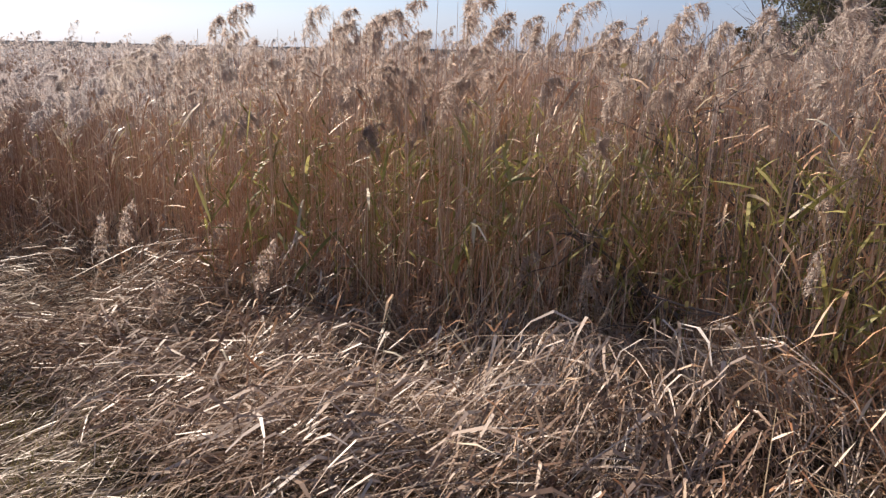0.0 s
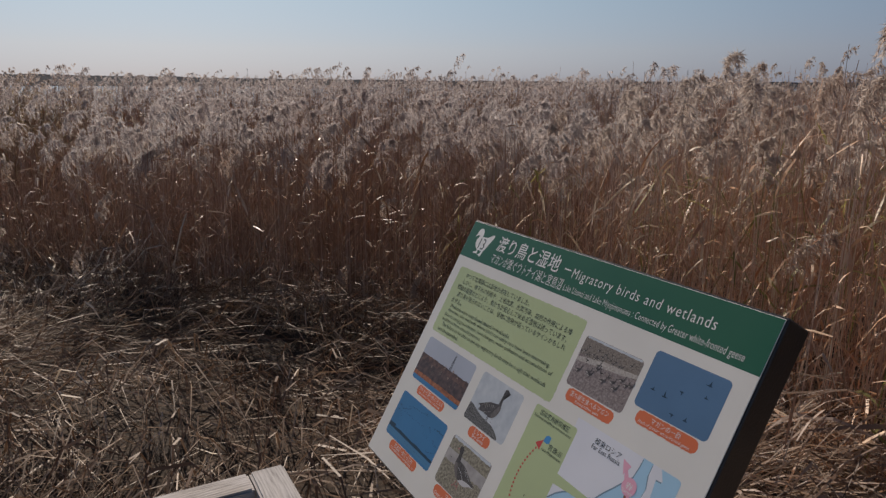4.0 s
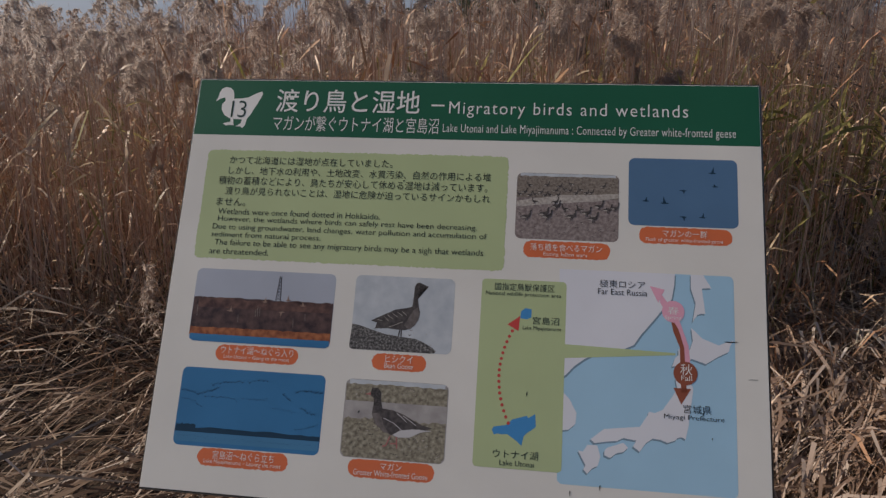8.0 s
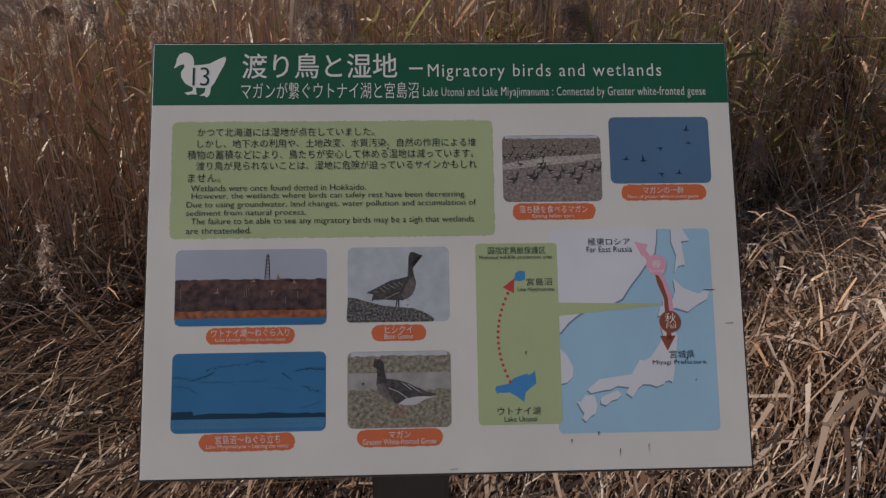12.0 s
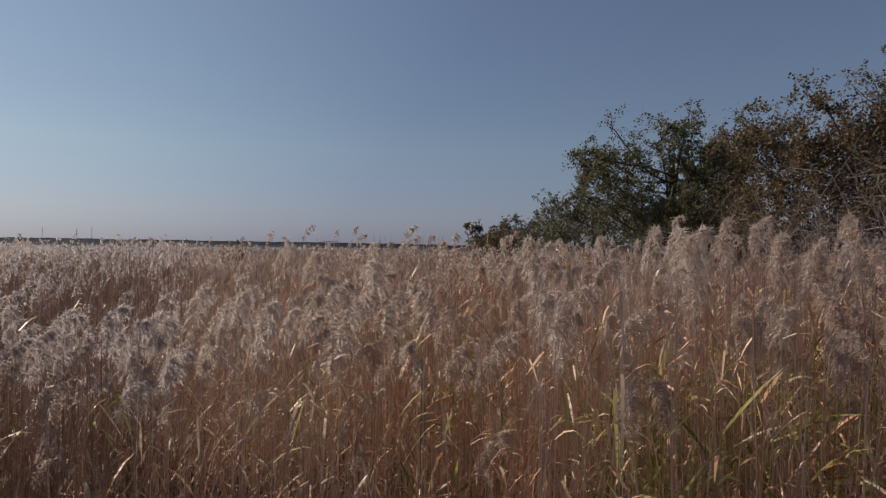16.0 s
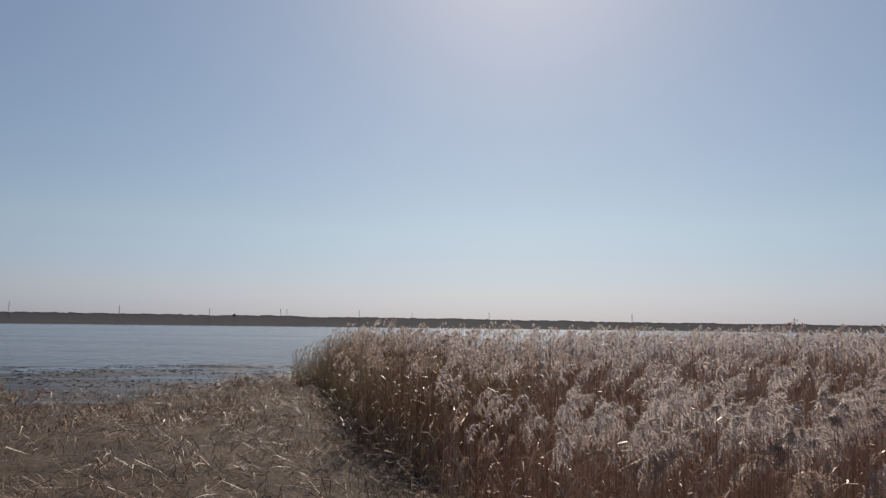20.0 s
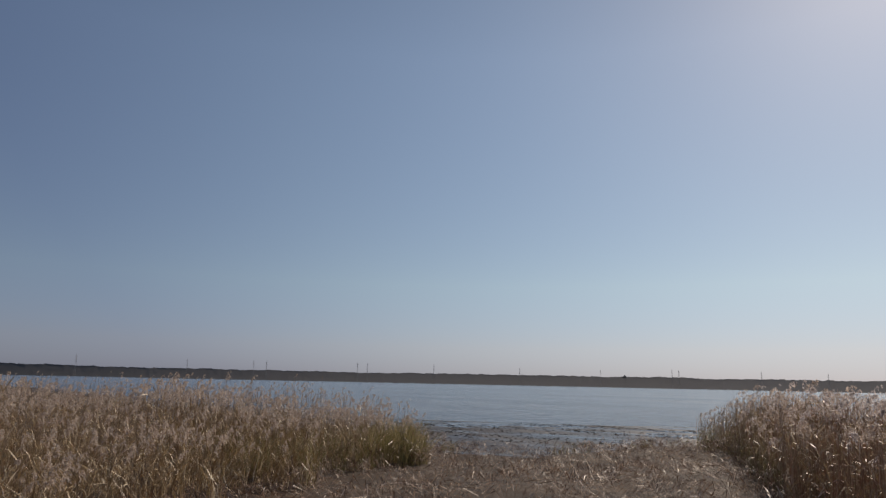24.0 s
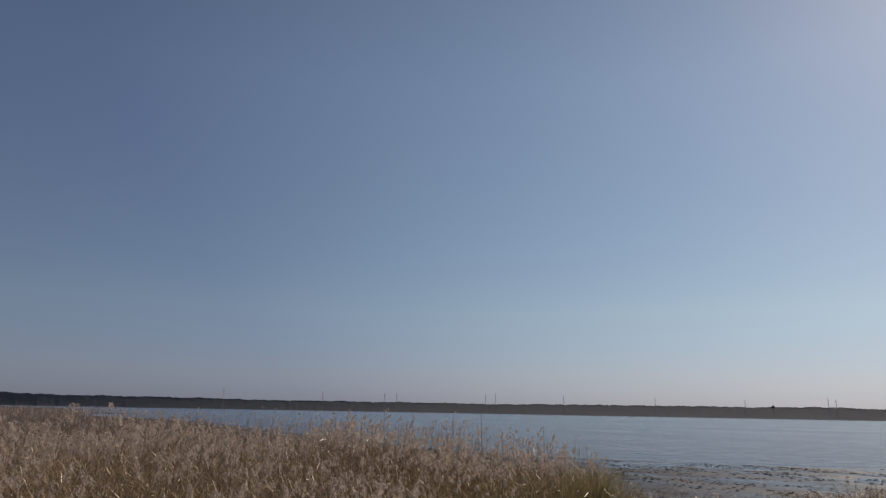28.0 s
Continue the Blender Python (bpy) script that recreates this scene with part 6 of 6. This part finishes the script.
def tree(x, y, h, spread, leaf, seed, label, leaves=5200, leaf_size=0.085, stems=2, group="lakeside trees", bare=0.0, name="tree", split=False):
    """A broad marsh tree: forked trunk, limbs, twigs, a crown of separate leaves with gaps."""
    gen = np.random.default_rng(seed)
    root = holder(name, pose(x, y, 0), label, "tree", group)
    trunk = branch_lines(gen.normal(0, 0.12, (stems, 3)) * [1, 1, 0], np.array([0, 0, 1.0]) + gen.normal(0, 0.25, (stems, 3)), np.full(stems, h * 0.66), 8, 0.10, 0.08, gen)
    n1 = 9 * stems
    at, dr = pick(trunk, gen, n1, 0.22, 0.97)
    out = gen.normal(0, 1, (n1, 3)) * [1, 1, 0.25]
    limbs = branch_lines(at, unit(out) * 0.95 + dr * 0.3, spread * gen.uniform(0.30, 0.55, n1), 7, 0.20, 0.04, gen)
    n2 = 80 * stems
    at, dr = pick(limbs, gen, n2, 0.15, 1.0)
    boughs = branch_lines(at, dr * 0.6 + gen.normal(0, 0.7, (n2, 3)) + [0, 0, 0.12], spread * gen.uniform(0.10, 0.24, n2), 5, 0.25, 0.04, gen)
    n3 = (650 if leaves > 9000 else 300) * stems
    at, dr = pick(boughs, gen, n3, 0.1, 1.0)
    twigs = branch_lines(at, dr * 0.5 + gen.normal(0, 0.8, (n3, 3)), spread * gen.uniform(0.04, 0.12, n3), 3, 0.3, 0.0, gen)
    top = float(np.percentile(twigs[..., 2], 99.7))
    wide = float(np.percentile(np.abs(twigs[..., :2]), 99))
    f = np.array([spread * 0.5 / wide, spread * 0.5 / wide, h / top])
    trunk, limbs, boughs, twigs = [rounded_crown(q * f, h, spread, seed) for q in (trunk, limbs, boughs, twigs)]
    r0 = 0.018 * h
    tb = Bag()
    tb.limbs(trunk, np.linspace(r0, r0 * 0.3, 8)[None].repeat(stems, 0), 8)
    tb.thing("trunk", BARK, root, True)
    if split:
        for q in limbs:
            lb = Bag()
            lb.limbs(q[None], np.linspace(r0 * 0.38, r0 * 0.10, 7)[None], 5)
            lb.thing("limb", BARK, root, True)
    lb = Bag()
    if not split:
        lb.limbs(limbs, np.linspace(r0 * 0.38, r0 * 0.10, 7)[None].repeat(n1, 0), 5)
    lb.limbs(boughs, np.linspace(r0 * 0.11, r0 * 0.04, 5)[None].repeat(n2, 0), 3)
    tagged(lb.thing("branchwork", BARK, root, True), kind="stuff")
    wb = Bag()
    wb.ribbons(twigs, unit(gen.normal(0, 1, (n3, 1, 3))) * np.linspace(0.006, 0.002, 3)[None, :, None])
    tagged(wb.thing("twig_work", TWIG, root), kind="stuff")
    if leaves:
        m = int(leaves)
        at, dr = pick(twigs, gen, m, 0.0, 1.0)
        clump = np.sin(at[:, 0] * 2.1 + seed) + np.sin(at[:, 1] * 2.3 + 1.7 * seed) + np.sin(at[:, 2] * 2.9)
        keep = gen.random(m) < np.clip(0.85 + 0.25 * clump, 0.2, 1) * (1 - bare * smooth(0.6 * h, h, at[:, 2]))
        at = at[keep] + gen.normal(0, 0.05, (int(keep.sum()), 3))
        m = len(at)
        u = unit(gen.normal(0, 1, (m, 3)))
        w = unit(np.cross(u, gen.normal(0, 1, (m, 3))))
        s = leaf_size * gen.uniform(0.6, 1.3, m)[:, None]
        cb = Bag()
        cb.grid(np.stack([at, at + u * s * 0.5 - w * s * 0.36, at + u * s * 0.5 + w * s * 0.36, at + u * s], 1).reshape(m, 2, 2, 3))
        cb.thing("crown", leaf, root)
    for o in root.children:
        o.matrix_parent_inverse = Matrix()
    return root


def at_bearing(yaw, r):
    a = radians(yaw)
    return VIEW[0] + r * math.sin(a), VIEW[1] + r * math.cos(a)


tree(*at_bearing(93.0, 24), 6.9, 7.0, LEAF_GREEN, 1, "spreading dark green marsh tree with thinning autumn leaves", 66000, 0.078, 3, bare=0.1, split=True)
tree(*at_bearing(106, 20), 7.1, 7.4, LEAF_RUSSET, 2, "broad russet-brown marsh tree with arching limbs", 62000, 0.075, 3, bare=0.15, split=True)
tree(*at_bearing(97.5, 29), 7.4, 6.4, LEAF_GREEN, 3, "dark green marsh tree behind the reeds", 18000, 0.10, 2)
tree(*at_bearing(113, 17), 7.6, 6.0, LEAF_RUSSET, 4, "tall nearly bare grey tree with few brown leaves", 4000, 0.08, 2, bare=0.9, split=True)
tree(*at_bearing(110, 27), 8.6, 8.0, LEAF_RUSSET, 5, "brown-leaved tree at the back of the thicket", 15000, 0.10, 2)
tree(*at_bearing(121, 19), 7.6, 7.0, LEAF_GREEN, 6, "dark green tree at the back of the thicket", 12000, 0.10, 2)
for i, (b, r, h, lf) in enumerate([(78.4, 92, 5.3, LEAF_RUSSET), (79.8, 84, 4.8, LEAF_GREEN), (81.0, 74, 4.9, LEAF_RUSSET), (82.6, 64, 5.4, LEAF_GREEN), (84.4, 54, 6.0, LEAF_GREEN), (86.0, 45, 5.4, LEAF_GREEN), (87.8, 36, 5.0, LEAF_GREEN)]):
    tree(*at_bearing(b, r), h * 1.12, h * 1.25, lf, 20 + i, "rounded small tree in the receding row at the reed edge", 4200, 0.06 + 0.0022 * r, 2)


def shrub(x, y, h, seed, label="bare grey thicket shrub with crossing twigs", stems=9, leaves=0):
    gen = np.random.default_rng(seed)
    root = holder("shrub", pose(x, y, 0), label, "shrub", "thicket shrubs")
    st = branch_lines(gen.normal(0, 0.25, (stems, 3)) * [1, 1, 0] + [0, 0, -0.05], np.array([0, 0, 1.0]) + gen.normal(0, 0.5, (stems, 3)), h * gen.uniform(0.7, 1.1, stems), 8, 0.16, 0.02, gen)
    for q in st:
        b = Bag()
        b.limbs(q[None], np.linspace(0.016, 0.005, 8)[None], 5)
        b.thing("stem", TWIG, root, True)
    n = 110
    at, dr = pick(st, gen, n, 0.2, 1.0)
    br = branch_lines(at, dr * 0.5 + gen.normal(0, 0.7, (n, 3)), h * gen.uniform(0.15, 0.45, n), 5, 0.2, -0.01, gen)
    b = Bag()
    b.limbs(br, np.linspace(0.006, 0.0025, 5)[None].repeat(n, 0), 3)
    n = 700
    at, dr = pick(br, gen, n, 0.1, 1.0)
    tw = branch_lines(at, dr * 0.6 + gen.normal(0, 0.6, (n, 3)), h * gen.uniform(0.05, 0.16, n), 3, 0.2, 0, gen)
    b.ribbons(tw, unit(gen.normal(0, 1, (n, 1, 3))) * np.linspace(0.0030, 0.0014, 3)[None, :, None])
    tagged(b.thing("twig_work", TWIG, root), kind="stuff")
    if leaves:
        at, dr = pick(tw, gen, leaves, 0.2, 1.0)
        u = unit(gen.normal(0, 1, (leaves, 3)) + [0, 0, -0.5])
        w = unit(np.cross(u, gen.normal(0, 1, (leaves, 3))))
        s = 0.05 * gen.uniform(0.6, 1.3, leaves)[:, None]
        b = Bag()
        b.grid(np.stack([at, at + u * s * 0.5 - w * s * 0.3, at + u * s * 0.5 + w * s * 0.3, at + u * s], 1).reshape(leaves, 2, 2, 3))
        tagged(b.thing("leaf_work", SEDGE, root), kind="stuff")
    return root


for i, (sx, sy, sh) in enumerate([(6.4, -3.6, 2.9), (7.4, -4.6, 3.2), (5.6, -5.0, 2.6), (8.6, -3.9, 3.2), (9.8, -5.0, 3.5), (6.6, -6.2, 2.9), (11.2, -4.4, 3.4), (8.4, -6.4, 3.3), (12.6, -5.6, 3.6), (10.6, -7.0, 3.5), (13.8, -4.0, 3.4), (15.2, -5.4, 3.8), (5.2, -2.95, 1.7), (5.9, -3.0, 1.8), (4.9, -3.5, 1.9)]):
    shrub(sx, sy, sh, 60 + i)
for i, (sx, sy, sh) in enumerate([(3.7, -3.3, 1.5), (4.1, -4.0, 1.8), (4.9, -2.9, 1.5), (5.3, -3.9, 1.8), (4.4, -4.4, 1.4), (5.9, -2.4, 1.7), (4.6, -5.6, 1.6)]):
    shrub(sx, sy, sh, 80 + i, "low tangled shrub with a few yellowing leaves", 11, 260)
bx, by = at_bearing(58.2, 70)
tree(bx, by, 2.4, 2.4, LEAF_GREEN, 90, "small rounded bush standing out of the far reeds", 2500, 0.2, 2, "", name="bush")
# dead snag near the far trees
gen = np.random.default_rng(5)
sx, sy = at_bearing(77.6, 60)
snag = holder("dead_tree", pose(sx, sy, 0), "slender dead tree standing above the reeds", "tree")
sb = Bag()
sb.limbs(branch_lines(np.zeros((3, 3)), np.array([[0, 0, 1.0], [0.2, 0, 1], [-0.15, 0.1, 1]]), np.array([4.2, 3.4, 3.0]), 7, 0.08, 0.1, gen), np.linspace(0.06, 0.02, 7)[None].repeat(3, 0), 5)
sb.thing("trunk", BARK, snag)


# ---------------------------------------------------------------- far shore
def far_wood(label, r, yaw0, yaw1, rise, step=0.03):
    """Low wooded shore far across the water: an open sheet of small crowns with an uneven roofline, backless so that
    sun coming through lifts it in place of haze; rise: its height in degrees by bearing.
    """
    yaw = np.arange(yaw0, yaw1, step)
    a = np.radians(yaw)
    s = 0.05 / step
    top = r * np.tan(np.radians(np.interp(yaw, rise[0], rise[1])))
    top = top * (0.85 + 0.13 * value_noise(yaw, 0 * yaw, 0.45, 77) + 0.09 * value_noise(yaw, 0 * yaw + 3, 1.6 * s, 78) + 0.05 * value_noise(yaw, 0 * yaw + 9, 8.0 * s, 79))
    rows = []
    for zf, away in ((0, 0.0), (0.25, -0.0004), (0.5, 0.0003), (0.75, 0.0005), (0.92, 0.0011), (1.0, 0.0016)):
        rr = r * (1 + away + 0.0009 * (value_noise(yaw, 0 * yaw + 7 * zf, 2.2 * s, 81) - 0.5))
        zz = top * zf * (1 + 0.05 * (value_noise(yaw, 0 * yaw + 5 * zf, 3.0 * s, 83) - 0.5))
        rows.append(np.stack([VIEW[0] - rr * np.sin(a), VIEW[1] + rr * np.cos(a), zz - 0.3], -1))
    bag = Bag()
    bag.grid(np.stack(rows, 0)[None])
    return tagged(bag.thing("far_wood", FAR_HAZE_GREY, smooth=True), label, "woods", kind="stuff")


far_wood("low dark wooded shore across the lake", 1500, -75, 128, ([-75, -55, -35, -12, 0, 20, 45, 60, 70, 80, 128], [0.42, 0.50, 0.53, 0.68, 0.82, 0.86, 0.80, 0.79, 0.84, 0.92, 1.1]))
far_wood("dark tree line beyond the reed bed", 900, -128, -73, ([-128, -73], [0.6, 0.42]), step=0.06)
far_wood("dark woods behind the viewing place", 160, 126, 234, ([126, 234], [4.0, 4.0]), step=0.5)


def pylon(yaw, r, h, width):
    """A slim lattice pylon: four legs drawn together, rungs and cross arms."""
    a = radians(yaw)
    root = holder("pylon", pose(VIEW[0] - r * math.sin(a), VIEW[1] + r * math.cos(a), 0, 0, 0, yaw), "slim grey power pylon on the far shore", "pylon", "pylons")
    for sx in (-1, 1):
        for sy in (-1, 1):
            bag = Bag()
            bag.limbs(np.array([[[sx * width, sy * width, -0.5], [sx * width * 0.4, sy * width * 0.4, h * 0.6], [sx * width * 0.25, sy * width * 0.25, h]]]), np.full((1, 3), 0.17), 4)
            bag.thing("leg", PYLON, root)
    for z in (0.66, 0.78, 0.90):
        bag = Bag()
        bag.limbs(np.array([[[-width * 1.3, 0, h * z], [0, 0, h * z + 0.4], [width * 1.3, 0, h * z]]]), np.full((1, 3), 0.16), 4)
        bag.thing("cross_arm", PYLON, root)
    return root


for yaw, h, w in ((27.1, 34, 1.2), (15.1, 36, 1.1), (14.6, 34, 1.1), (8.7, 33, 1.2), (20.6, 32, 1.0), (34.2, 37, 1.2), (39.7, 38, 1.3), (40.5, 38, 1.3), (47.8, 37, 1.3), (48.8, 37, 1.3), (53.8, 36, 1.3), (61.5, 38, 1.6), (4.3, 30, 1.1), (-1.4, 32, 1.1), (-13.0, 34, 1.2), (-46.8, 34, 1.2), (-47.8, 36, 1.2), (-44.6, 33, 1.1)):
    pylon(yaw + (0.75 if yaw > 0 else 0), 1488, h + (3 if yaw > -20 else 0), w)
# hip-roofed lookout over the far trees
a = radians(19.45)
hut = holder("lookout_hut", pose(VIEW[0] - 1490 * math.sin(a), VIEW[1] + 1490 * math.cos(a), 0, 0, 0, 19.45), "dark hip-roofed lookout among the far trees", "hut")
part("wall", box_bm(-0.3, -0.3, 0, 0.3, 0.3, 20, 0.05), FAR_HAZE_GREY, hut)
bm = disc_bm(7.0, 6.0, 4, (0, 0, 23.0), r2=0.2)
bmesh.ops.rotate(bm, verts=bm.verts[:], matrix=Matrix.Rotation(math.pi / 4, 3, "Z"))
part("roof", bm, BARK, hut)
# low building and a gantry beyond the reeds
a = radians(-60.2)
shed = holder("far_building", pose(VIEW[0] - 700 * math.sin(a), VIEW[1] + 700 * math.cos(a), 0, 0, 0, -60.2), "small pale flat-roofed building beyond the marsh", "building")
part("wall", box_bm(-3.5, -3, 0, 3.5, 3, 5.6, 0.05), CONCRETE, shed)
part("roof", box_bm(-3.8, -3.3, 5.6, 3.8, 3.3, 6.0, 0.05), PYLON, shed)
a = radians(-65.7)
gantry = holder("gantry", pose(VIEW[0] - 600 * math.sin(a), VIEW[1] + 600 * math.cos(a), 0, 0, 0, -65.7), "thin steel gantry far beyond the reeds", "gantry")
for sx in (-6.5, 6.5):
    part("post", box_bm(sx - 0.18, -0.18, 0, sx + 0.18, 0.18, 7.0, 0.02), PYLON, gantry)
part("cross_beam", box_bm(-6.7, -0.2, 6.6, 6.7, 0.2, 7.0, 0.02), PYLON, gantry)
a = radians(-63.5)
pole = holder("pole", pose(VIEW[0] - 90 * math.sin(a), VIEW[1] + 90 * math.cos(a), 0), "thin pole with a small head above the reeds", "pole")
part("shaft", disc_bm(0.05, 2.9, 8, (0, 0, 1.45)), PYLON, pole)
part("head", disc_bm(0.12, 0.3, 8, (0, 0, 2.95)), PYLON, pole)


# ---------------------------------------------------------------- clods on the mud
def clods(label, xy, size):
    n = len(xy)
    a = np.arange(5) * 2 * np.pi / 5
    s = size * rng.uniform(0.4, 1.5, n) ** 1.3
    z = np.maximum(ground_z(xy[:, 0], xy[:, 1]), WATER_LEVEL) - 0.01
    rings = []
    for zf, rf in ((0, 1.0), (0.45, 0.85), (0.75, 0.25)):
        rad = s[:, None] * rf * rng.uniform(0.7, 1.3, (n, 5))
        rings.append(np.stack([xy[:, :1] + rad * np.cos(a), xy[:, 1:] + rad * np.sin(a) * 0.8, (z + s * zf * 0.55)[:, None] * np.ones(5) + rng.normal(0, 0.004, (n, 5))], -1))
    bag = Bag()
    bag.grid(np.stack(rings, 1), True)
    return tagged(bag.thing("mud_clods", CLOD), label, "mud", kind="stuff")


def on_mud(x, y):
    streak = value_noise(x, y * 2.4, 0.5, 61) + 0.5 * value_noise(x, y, 2.0, 62)
    return (y > mud_edge_y(x) + 0.3) & (y < water_edge_y(x) + 0.4) & (x > -32) & (x < -3) & (streak > 0.72)


clods("dark wet clods and weed scattered over the mud", sample(2600, 12, 44, on_mud), 0.046)
